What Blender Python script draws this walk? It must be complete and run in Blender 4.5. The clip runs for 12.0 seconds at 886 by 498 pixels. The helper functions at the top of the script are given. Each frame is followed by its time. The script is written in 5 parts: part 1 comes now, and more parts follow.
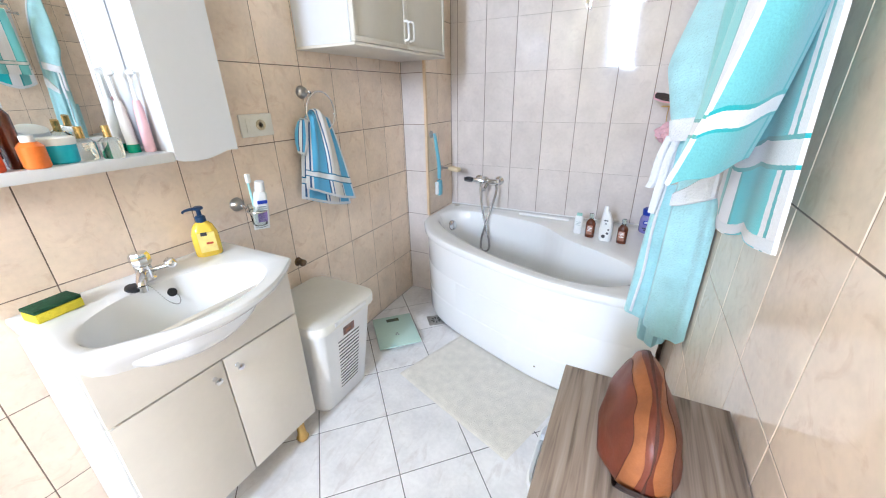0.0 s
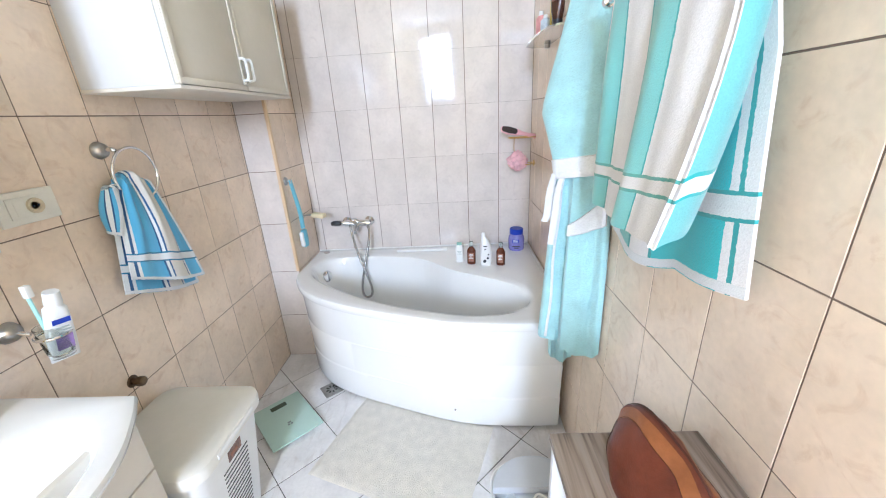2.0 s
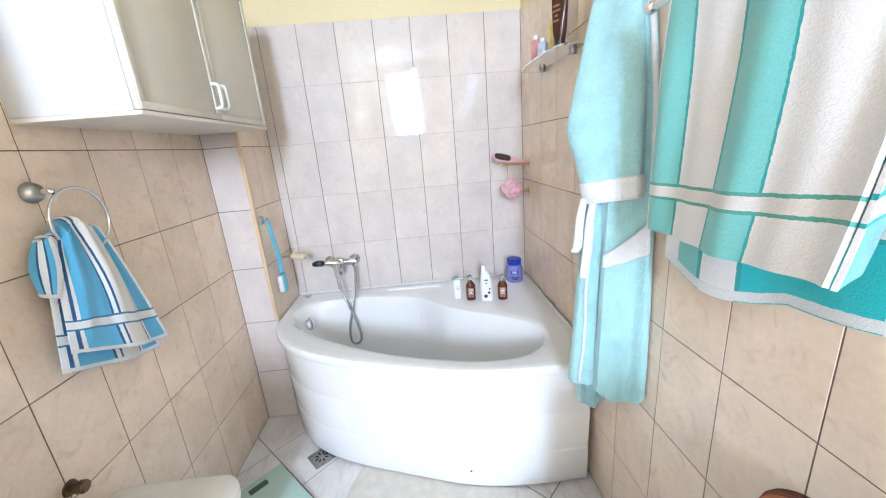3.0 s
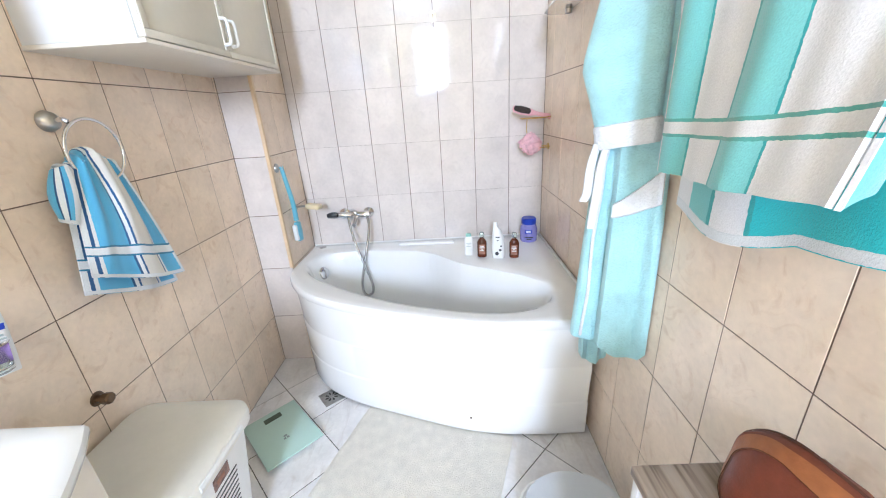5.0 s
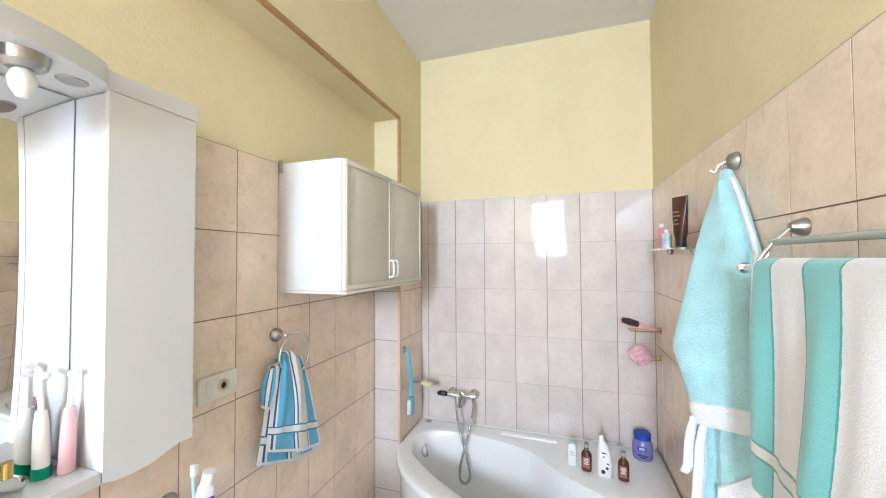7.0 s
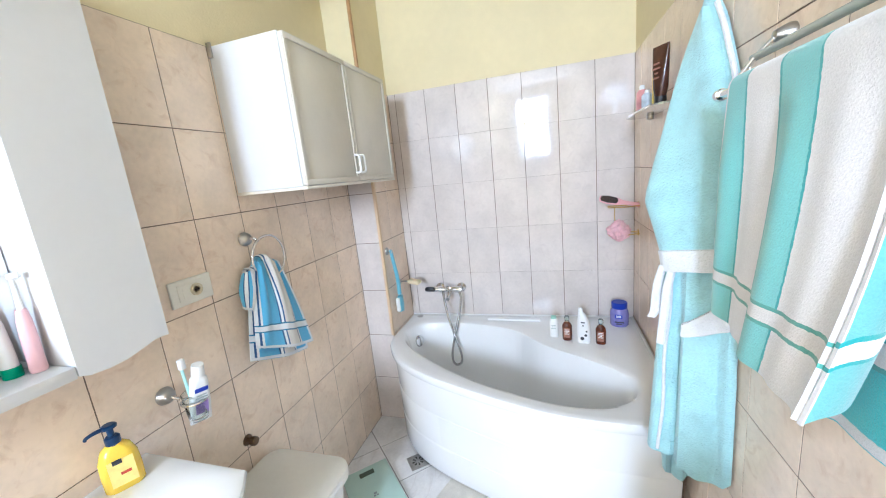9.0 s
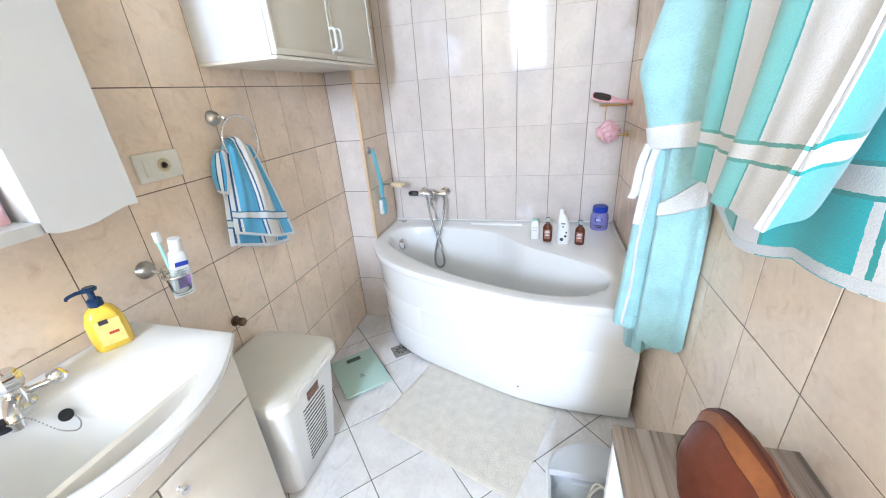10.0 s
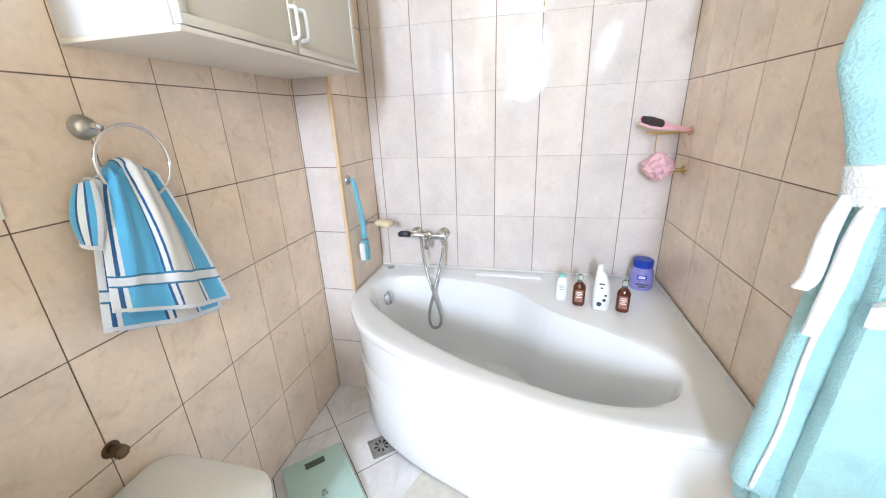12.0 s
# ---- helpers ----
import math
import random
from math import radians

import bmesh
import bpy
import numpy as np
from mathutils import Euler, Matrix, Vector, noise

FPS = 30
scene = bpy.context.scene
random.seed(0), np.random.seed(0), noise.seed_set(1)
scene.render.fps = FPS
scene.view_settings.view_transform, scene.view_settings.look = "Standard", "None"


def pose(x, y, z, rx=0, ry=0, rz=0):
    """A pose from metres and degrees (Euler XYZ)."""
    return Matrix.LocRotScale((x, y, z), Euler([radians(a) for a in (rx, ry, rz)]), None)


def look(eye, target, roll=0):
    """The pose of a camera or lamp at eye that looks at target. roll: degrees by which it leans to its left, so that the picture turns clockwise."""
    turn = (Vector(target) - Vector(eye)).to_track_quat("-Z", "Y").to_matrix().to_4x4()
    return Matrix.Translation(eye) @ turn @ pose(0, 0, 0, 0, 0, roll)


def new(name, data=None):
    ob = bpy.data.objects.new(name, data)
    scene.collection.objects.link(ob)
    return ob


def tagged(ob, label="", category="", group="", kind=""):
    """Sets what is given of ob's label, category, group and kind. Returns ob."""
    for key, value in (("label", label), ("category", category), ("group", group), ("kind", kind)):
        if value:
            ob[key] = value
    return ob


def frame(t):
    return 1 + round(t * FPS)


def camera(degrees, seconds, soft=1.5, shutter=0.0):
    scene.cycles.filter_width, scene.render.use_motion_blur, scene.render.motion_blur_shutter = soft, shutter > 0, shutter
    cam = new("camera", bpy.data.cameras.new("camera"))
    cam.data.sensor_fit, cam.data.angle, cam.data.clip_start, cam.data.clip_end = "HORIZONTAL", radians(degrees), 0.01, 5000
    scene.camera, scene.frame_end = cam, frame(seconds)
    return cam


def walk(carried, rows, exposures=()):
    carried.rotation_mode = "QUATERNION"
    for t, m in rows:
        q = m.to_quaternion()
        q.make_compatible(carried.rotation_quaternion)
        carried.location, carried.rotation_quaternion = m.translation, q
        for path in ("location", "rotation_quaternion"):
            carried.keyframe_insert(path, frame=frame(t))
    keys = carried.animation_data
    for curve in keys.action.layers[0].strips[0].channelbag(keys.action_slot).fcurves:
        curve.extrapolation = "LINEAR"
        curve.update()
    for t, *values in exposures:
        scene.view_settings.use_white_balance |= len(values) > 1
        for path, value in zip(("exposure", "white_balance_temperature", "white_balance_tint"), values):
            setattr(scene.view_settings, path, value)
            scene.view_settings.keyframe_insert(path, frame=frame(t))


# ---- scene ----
cam = camera(101.1, 12.0, soft=1.1)
PATH = [
    (0, (0.36, -2.486, 1.374), (-0.492, -0.853, 0.594), -1.1),
    (0.5, (0.286, -2.381, 1.4), (-0.211, -0.604, 0.629), -2.4),
    (1, (0.207, -2.355, 1.393), (-0.1, -0.506, 0.694), 1.3),
    (1.5, (0.133, -2.397, 1.417), (0.023, -0.548, 0.663), -1.7),
    (2, (0.13, -2.371, 1.445), (0.04, -0.496, 0.755), -3.2),
    (2.5, (0.059, -2.273, 1.452), (0.118, -0.351, 0.904), -3.1),
    (3, (-0.019, -2.202, 1.427), (0.068, -0.279, 0.885), -4.7),
    (3.5, (-0.024, -2.167, 1.409), (-0.068, -0.268, 0.783), -6.1),
    (3.7, (-0.018, -2.17, 1.376), (0.007, -0.266, 0.763), -3.7),
    (5.3, (0.051, -2.244, 1.357), (-0.064, -0.406, 0.575), -3.7),
    (5.5, (0.065, -2.278, 1.383), (-0.212, -0.497, 0.516), -5.6),
    (6, (0.13, -2.368, 1.534), (-0.535, -0.588, 0.911), -3.2),
    (6.5, (0.126, -2.392, 1.596), (-0.509, -0.518, 1.304), 0.8),
    (7, (0.097, -2.397, 1.7), (-0.527, -0.498, 1.753), -0.3),
    (7.2, (0.098, -2.4, 1.729), (-0.532, -0.511, 1.91), -0.5),
    (8.8, (0.131, -2.345, 1.607), (-0.477, -0.448, 1.428), -6.0),
    (9, (0.147, -2.329, 1.567), (-0.435, -0.458, 1.168), -5.8),
    (9.5, (0.158, -2.328, 1.486), (-0.325, -0.483, 0.886), -5.8),
    (10, (0.153, -2.353, 1.426), (-0.353, -0.588, 0.634), -4.4),
    (10.5, (0.168, -2.377, 1.345), (-0.307, -0.724, 0.325), -2.9),
    (11, (0.144, -2.357, 1.279), (-0.255, -0.77, 0.129), -0.9),
    (11.5, (0.027, -2.143, 1.314), (-0.425, -0.398, 0.448), -0.9),
    (12, (-0.026, -1.855, 1.38), (-0.477, -0.024, 0.713), -2.3),
]
walk(cam, [(t, look(eye, target, roll)) for t, eye, target, roll in PATH], [(0.0, -0.34, 4980, 13), (1.0, -0.24, 4980, 13), (2.5, -0.24, 4980, 13), (3.5, -0.06, 4980, 13), (5.5, -0.10, 4980, 13), (6.5, -0.28, 5140, 13), (7.0, -0.30, 5160, 13), (9.0, -0.24, 4900, 12), (9.5, -0.20, 4920, 12), (11.2, -0.18, 5020, 12), (12.0, 0.0, 5080, 13)])

# ---- world and light ----
world = bpy.data.worlds.new("sky")
scene.world = world
world.use_nodes = True
wn = world.node_tree
sky = wn.nodes.new("ShaderNodeTexSky")
sky.sky_type, sky.sun_disc, sky.sun_elevation, sky.sun_rotation = "NISHITA", False, radians(48), radians(20)
wn.nodes["Background"].inputs["Strength"].default_value = 0.12
wn.links.new(sky.outputs["Color"], wn.nodes["Background"].inputs["Color"])

sun = new("sun", bpy.data.lights.new("sun", "SUN"))
sun.data.energy, sun.data.angle, sun.data.color = 2.5, radians(0.5), (1.0, 0.95, 0.88)
sun.matrix_world = look((0.4, 4.0, 6.0), (0.0, 0.0, 0.0))

BACK = -5.90          # back wall, behind the walker
WIN = (-0.55, 0.15, 1.15, 2.95)   # window in the back wall: x0, x1, z0, z1
daylight = new("window_daylight", bpy.data.lights.new("window_daylight", "AREA"))
daylight.data.shape, daylight.data.size, daylight.data.size_y = "RECTANGLE", 0.54, 1.10
daylight.data.energy, daylight.data.color = 204.0, (0.95, 0.98, 0.975)
daylight.matrix_world = look((-0.2, BACK - 0.02, 2.34), (-1.6, 0, 1.2))

# ---- materials ----
def mat(name, color, rough=0.5, metal=0.0, vary=0.06, scale=6.0, bump=0.0, bump_scale=60.0, rand=0.0, trans=0.0, ior=1.45,
        coat=0.0, dirt=None, dirt_scale=3.0, sheen=0.0, sss=0.0, vein=None):
    """A principled material with colour variation at two scales and fine relief."""
    m = bpy.data.materials.new(name)
    m.use_nodes = True
    nt = m.node_tree
    b = nt.nodes["Principled BSDF"]
    b.inputs["Roughness"].default_value = rough
    b.inputs["Metallic"].default_value = metal
    b.inputs["IOR"].default_value = ior
    b.inputs["Transmission Weight"].default_value = trans
    b.inputs["Coat Weight"].default_value = coat
    b.inputs["Sheen Weight"].default_value = sheen
    b.inputs["Subsurface Weight"].default_value = sss
    b.inputs["Base Color"].default_value = (*color, 1)
    tc = nt.nodes.new("ShaderNodeTexCoord")
    if vary or rand or dirt:
        n1 = nt.nodes.new("ShaderNodeTexNoise")
        n1.inputs["Scale"].default_value, n1.inputs["Detail"].default_value = scale, 6
        n2 = nt.nodes.new("ShaderNodeTexNoise")
        n2.inputs["Scale"].default_value, n2.inputs["Detail"].default_value = scale * 9, 3
        src = tc.outputs["Object"]
        if rand:
            oi = nt.nodes.new("ShaderNodeObjectInfo")
            off = nt.nodes.new("ShaderNodeVectorMath")
            off.operation = "MULTIPLY_ADD"
            sc = nt.nodes.new("ShaderNodeCombineXYZ")
            for i in range(3):
                nt.links.new(oi.outputs["Random"], sc.inputs[i])
            nt.links.new(sc.outputs[0], off.inputs[0])
            off.inputs[1].default_value = (37, 53, 71)
            nt.links.new(src, off.inputs[2])
            src = off.outputs[0]
        nt.links.new(src, n1.inputs["Vector"])
        nt.links.new(src, n2.inputs["Vector"])
        mx = nt.nodes.new("ShaderNodeMath")
        mx.operation = "MULTIPLY_ADD"
        nt.links.new(n2.outputs["Fac"], mx.inputs[0])
        mx.inputs[1].default_value = 0.4
        nt.links.new(n1.outputs["Fac"], mx.inputs[2])
        val = mx.outputs[0]
        if rand:
            r2 = nt.nodes.new("ShaderNodeMath")
            r2.operation = "MULTIPLY_ADD"
            nt.links.new(oi.outputs["Random"], r2.inputs[0])
            r2.inputs[1].default_value = rand
            nt.links.new(val, r2.inputs[2])
            val = r2.outputs[0]
        ramp = nt.nodes.new("ShaderNodeValToRGB")
        ramp.color_ramp.elements[0].position, ramp.color_ramp.elements[1].position = 0.4, 1.0
        lo = dirt if dirt else tuple(c * (1 - vary * 1.6) for c in color)
        hi = tuple(min(1, c * (1 + vary)) for c in color)
        ramp.color_ramp.elements[0].color, ramp.color_ramp.elements[1].color = (*lo, 1), (*hi, 1)
        nt.links.new(val, ramp.inputs["Fac"])
        colour = ramp.outputs["Color"]
        if vein:
            mp = nt.nodes.new("ShaderNodeMapping")
            mp.inputs["Rotation"].default_value, mp.inputs["Scale"].default_value = (0.5, 0.6, 0.7), (1.0, 0.35, 1.0)
            nt.links.new(src, mp.inputs["Vector"])
            n4 = nt.nodes.new("ShaderNodeTexNoise")
            n4.inputs["Scale"].default_value, n4.inputs["Detail"].default_value, n4.inputs["Roughness"].default_value, n4.inputs["Distortion"].default_value = 14, 8, 0.62, 1.6
            nt.links.new(mp.outputs[0], n4.inputs["Vector"])
            streak = nt.nodes.new("ShaderNodeMapRange")
            streak.inputs["From Min"].default_value, streak.inputs["From Max"].default_value = 0.54, 0.78
            streak.inputs["To Min"].default_value, streak.inputs["To Max"].default_value = 0.0, 0.65
            nt.links.new(n4.outputs["Fac"], streak.inputs["Value"])
            mixv = nt.nodes.new("ShaderNodeMix")
            mixv.data_type = "RGBA"
            nt.links.new(streak.outputs["Result"], mixv.inputs["Factor"])
            nt.links.new(colour, mixv.inputs["A"])
            mixv.inputs["B"].default_value = (*vein, 1)
            colour = mixv.outputs["Result"]
        nt.links.new(colour, b.inputs["Base Color"])
    if bump:
        n3 = nt.nodes.new("ShaderNodeTexNoise")
        n3.inputs["Scale"].default_value, n3.inputs["Detail"].default_value = bump_scale, 4
        nt.links.new(tc.outputs["Object"], n3.inputs["Vector"])
        bp = nt.nodes.new("ShaderNodeBump")
        bp.inputs["Strength"].default_value, bp.inputs["Distance"].default_value = bump, 0.004
        nt.links.new(n3.outputs["Fac"], bp.inputs["Height"])
        nt.links.new(bp.outputs["Normal"], b.inputs["Normal"])
    return m


TILE_WALL = mat("beige_wall_tile", (0.86, 0.715, 0.56), 0.08, vary=0.10, scale=7, rand=0.16, vein=(0.66, 0.47, 0.32), bump=0.012, bump_scale=14)
TILE_PALE = mat("pale_wall_tile", (0.70, 0.635, 0.585), 0.05, vary=0.08, scale=7, rand=0.14, vein=(0.60, 0.53, 0.50), bump=0.006, bump_scale=12)
TILE_FLOOR = mat("marbled_floor_tile", (0.82, 0.795, 0.775), 0.22, vary=0.11, scale=7, rand=0.12, vein=(0.60, 0.54, 0.50), bump=0.05, bump_scale=25)
GROUT = mat("grout", (0.23, 0.17, 0.13), 0.9, vary=0.25, scale=4, bump=0.4, bump_scale=200)
GROUT_FLOOR = mat("floor_grout", (0.16, 0.15, 0.14), 0.9, vary=0.35, scale=5, bump=0.4, bump_scale=200)
PAINT = mat("yellow_wall_paint", (0.80, 0.70, 0.43), 0.85, vary=0.04, scale=2.5, bump=0.25, bump_scale=120)
CEIL = mat("white_ceiling_paint", (0.82, 0.80, 0.78), 0.9, vary=0.03, scale=2, bump=0.2, bump_scale=100)
PINE = mat("varnished_wood_trim", (0.52, 0.30, 0.12), 0.4, vary=0.2, scale=12, bump=0.15, bump_scale=40)
ACRYL = mat("white_acrylic", (0.90, 0.895, 0.88), 0.12, vary=0.012, scale=3, coat=0.3)
CERAM = mat("white_ceramic", (0.88, 0.88, 0.87), 0.08, vary=0.01, scale=4, coat=0.4)
LAMIN = mat("white_laminate", (0.72, 0.72, 0.715), 0.35, vary=0.02, scale=5, bump=0.03, bump_scale=80)
CREAM = mat("cream_laminate", (0.77, 0.715, 0.615), 0.38, vary=0.03, scale=5, bump=0.03, bump_scale=90)
CREAM2 = mat("ivory_cabinet_front", (0.71, 0.67, 0.575), 0.4, vary=0.03, scale=5, bump=0.03, bump_scale=90)
CHROME = mat("chrome", (0.75, 0.75, 0.76), 0.08, metal=1.0, vary=0.03, scale=20)
BRUSHED = mat("brushed_metal", (0.45, 0.44, 0.42), 0.3, metal=1.0, vary=0.1, scale=20)
BRASS = mat("brass", (0.62, 0.42, 0.14), 0.3, metal=1.0, vary=0.1, scale=20)
DARKMETAL = mat("tarnished_pipe_metal", (0.16, 0.11, 0.07), 0.45, metal=0.8, vary=0.3, scale=40)
PLAST_W = mat("white_plastic", (0.85, 0.845, 0.82), 0.35, vary=0.03, scale=6)
PLAST_C = mat("cream_plastic", (0.85, 0.83, 0.76), 0.38, vary=0.03, scale=6, bump=0.04, bump_scale=90)
PLAST_K = mat("black_plastic", (0.02, 0.02, 0.022), 0.4, vary=0.1, scale=10)
GLASS = mat("clear_glass", (0.93, 0.97, 0.95), 0.03, vary=0, trans=1.0, ior=1.45)
GLASS_SEA = mat("glass_shelf", (0.82, 0.93, 0.89), 0.04, vary=0, trans=0.9, ior=1.45)
MIRROR = mat("mirror_silver", (0.92, 0.93, 0.92), 0.01, metal=1.0, vary=0)


# ---- mesh helpers ----
def mesh_from(name, bm, material, smooth=True):
    me = bpy.data.meshes.new(name)
    bm.normal_update()
    bm.to_mesh(me)
    bm.free()
    for m in (material if isinstance(material, (list, tuple)) else [material]):
        me.materials.append(m)
    if smooth:
        me.polygons.foreach_set("use_smooth", [True] * len(me.polygons))
        me.set_sharp_from_angle(angle=radians(38))
    return me


def part(name, bm, material, parent=None, label="", smooth=True):
    """Links a bmesh as one mesh object, under a parent if given."""
    ob = new(name, mesh_from(name, bm, material, smooth))
    if parent is not None:
        ob.parent = parent
        ob.matrix_parent_inverse = Matrix.Identity(4)
    if label:
        ob["label"] = label
    return ob


def thing(name, x, y, z, label, category, rz=0.0, group=""):
    ob = new(name)
    ob.empty_display_size = 0.05
    ob.matrix_world = pose(x, y, z, 0, 0, rz)
    return tagged(ob, label, category, group)


def struct(ob, label="", category=""):
    return tagged(ob, label, category, "", "structure")


def box(x0, x1, y0, y1, z0, z1, bevel=0.0, seg=2, bm=None):
    own = bm is None
    b = bmesh.new()
    bmesh.ops.create_cube(b, size=1.0)
    bmesh.ops.scale(b, vec=(x1 - x0, y1 - y0, z1 - z0), verts=b.verts)
    bmesh.ops.translate(b, vec=((x0 + x1) / 2, (y0 + y1) / 2, (z0 + z1) / 2), verts=b.verts)
    if bevel:
        bmesh.ops.bevel(b, geom=b.edges[:], offset=bevel, segments=seg, profile=0.5, affect="EDGES")
    return b if own else merge(bm, b)


def merge(bm, other):
    me = bpy.data.meshes.new("tmp")
    other.to_mesh(me)
    other.free()
    bm.from_mesh(me)
    bpy.data.meshes.remove(me)
    return bm


def moved(bm, m):
    bmesh.ops.transform(bm, matrix=m, verts=bm.verts)
    return bm


def loft(rings, closed=True, cap0=True, cap1=True, bm=None):
    """Skin through rings of points with the same count."""
    bm = bm or bmesh.new()
    vs = [[bm.verts.new(p) for p in r] for r in rings]
    n = len(rings[0])
    for a, b in zip(vs, vs[1:]):
        for i in range(n if closed else n - 1):
            j = (i + 1) % n
            bm.faces.new((a[i], a[j], b[j], b[i]))
    if cap0:
        bm.faces.new(list(reversed(vs[0])))
    if cap1:
        bm.faces.new(vs[-1])
    return bm


def lathe(profile, n=24, bm=None, sx=1.0, sy=1.0):
    """Turned body about z from (radius, z) pairs, bottom to top."""
    return loft([[(r * sx * math.cos(2 * math.pi * i / n), r * sy * math.sin(2 * math.pi * i / n), z) for i in range(n)] for r, z in profile], bm=bm)


def smooth_line(points, steps=6):
    """Catmull-Rom through control points."""
    p = [Vector(q) for q in points]
    p = [2 * p[0] - p[1]] + p + [2 * p[-1] - p[-2]]
    out = []
    for a, b, c, d in zip(p, p[1:], p[2:], p[3:]):
        for k in range(steps):
            t = k / steps
            out.append(0.5 * ((2 * b) + (c - a) * t + (2 * a - 5 * b + 4 * c - d) * t * t + (3 * b - a - 3 * c + d) * t ** 3))
    out.append(p[-2])
    return out


def tube(points, r, n=10, steps=6, bm=None, smooth=True, caps=True):
    line = smooth_line(points, steps) if smooth and len(points) > 2 else [Vector(q) for q in points]
    rings, up = [], Vector((0.13, 0.31, 0.94)).normalized()
    for i, q in enumerate(line):
        d = (line[min(i + 1, len(line) - 1)] - line[max(i - 1, 0)]).normalized()
        a = up.cross(d)
        if a.length < 1e-3:
            a = Vector((1, 0, 0)).cross(d)
        a.normalize()
        b = d.cross(a)
        up = b if i else d.cross(a)
        up = up.normalized()
        a = up.cross(d).normalized()
        rr = r(i / (len(line) - 1)) if callable(r) else r
        rings.append([q + rr * (math.cos(2 * math.pi * k / n) * a + math.sin(2 * math.pi * k / n) * up) for k in range(n)])
    return loft(rings, cap0=caps, cap1=caps, bm=bm)


def rrect(x0, x1, y0, y1, r, z, n=6):
    """A rounded rectangle as a ring of points."""
    out = []
    for cx, cy, a0 in ((x1 - r, y1 - r, 0), (x0 + r, y1 - r, 90), (x0 + r, y0 + r, 180), (x1 - r, y0 + r, 270)):
        for k in range(n + 1):
            a = radians(a0 + 90 * k / n)
            out.append((cx + r * math.cos(a), cy + r * math.sin(a), z))
    return out


def bars(rows, width, height, gap, material, parent, m, name="print"):
    """Unreadable print as plain bars, lying in the local xz plane of m."""
    bm = bmesh.new()
    for i, w in enumerate(rows):
        z = -i * (height + gap)
        box(-w * width / 2, w * width / 2, -0.0006, 0.0006, z - height, z, bm=bm)
    return part(name, moved(bm, m), material, parent, smooth=False)


# ---- the room ----
XL, XJ, XR = -1.02, -0.85, 0.60      # recessed left wall, jamb plane, right wall
YJ = -0.365                          # the recess runs from here to the back wall
ZT, ZC, ZLIN = 2.10, 3.11, 2.565     # tile top, ceiling, lintel of the recess
TH = 0.18
G = 0.0014                           # grout lies this far behind the tile faces

floor = struct(part("floor", box(XL - TH, XR + TH, BACK - TH, TH, -0.12, -G), GROUT_FLOOR, smooth=False), "pale marbled floor tiles laid diagonally with dark grout", "floor")
ceiling = struct(part("ceiling", box(XL - TH, XR + TH, BACK - TH, TH, ZC, ZC + 0.12), CEIL, smooth=False), "plain off-white painted plaster ceiling of the bathroom", "ceiling")

wall_far = struct(part("wall_far", box(XJ - 0.02, XR, G, TH, 0, ZT), GROUT, smooth=False), "pale beige glazed tiles in a grid behind the bath", "wall")
wall_right = struct(part("wall_right", box(XR + G, XR + TH, BACK, TH, 0, ZT), GROUT, smooth=False), "beige marbled wall tiles with brown grout lines", "wall")
wall_left = struct(part("wall_left", box(XL - TH, XL - G, BACK, YJ + 0.02, 0, ZT), GROUT, smooth=False), "beige marbled wall tiles of the recess beside the vanity", "wall")
wall_jamb = struct(part("wall_jamb", box(XL - TH, XJ - G, YJ + G, TH, 0, ZT), GROUT, smooth=False), "tiled wall pier between the recess and the bath corner", "wall")
struct(part("wall_far_upper", box(XJ - 0.02, XR + TH, 0.004, TH, ZT, ZC), PAINT, smooth=False), "pale yellow painted plaster above the tiles", "wall")
struct(part("wall_right_upper", box(XR + 0.004, XR + TH, BACK, 0.004, ZT, ZC), PAINT, smooth=False), "pale yellow painted plaster above the tiles", "wall")
struct(part("wall_left_upper", box(XL - TH, XL - 0.004, BACK, YJ + 0.004, ZT, ZLIN + 0.1), PAINT, smooth=False), "pale yellow painted back of the wall recess", "wall")
struct(part("wall_jamb_upper", box(XL - TH, XJ - 0.004, YJ + 0.004, TH, ZT, ZLIN), PAINT, smooth=False), "pale yellow painted pier above the tiles", "wall")
struct(part("wall_lintel", box(XL - 0.004, XJ - 0.004, BACK, 0.004, ZLIN, ZC), PAINT, smooth=False), "pale yellow painted wall above the recess", "wall")

# back wall with the window that lights the room
bm = bmesh.new()
box(XL - TH, WIN[0], BACK - TH, BACK, 0, ZC, bm=bm)
box(WIN[1], XR + TH, BACK - TH, BACK, 0, ZC, bm=bm)
box(WIN[0], WIN[1], BACK - TH, BACK, 0, WIN[2], bm=bm)
box(WIN[0], WIN[1], BACK - TH, BACK, WIN[3], ZC, bm=bm)
struct(part("wall_back", bm, PAINT, smooth=False), "pale yellow painted back wall around the window", "wall")
window = struct(new("window_1"), "white framed tall bathroom window letting in daylight", "window")
bm = bmesh.new()
for a in ((WIN[0], WIN[0] + 0.06, WIN[2], WIN[3]), (WIN[1] - 0.06, WIN[1], WIN[2], WIN[3]), (WIN[0] + 0.06, WIN[1] - 0.06, WIN[2], WIN[2] + 0.06),
          (WIN[0] + 0.06, WIN[1] - 0.06, WIN[3] - 0.06, WIN[3])):
    box(a[0], a[1], BACK - 0.13, BACK - 0.07, a[2], a[3], 0.006, bm=bm)
part("window_frame", bm, PLAST_W, window)
part("transom", box(WIN[0] + 0.06, WIN[1] - 0.06, BACK - 0.125, BACK - 0.075, 1.72, 1.77, 0.006), PLAST_W, window)
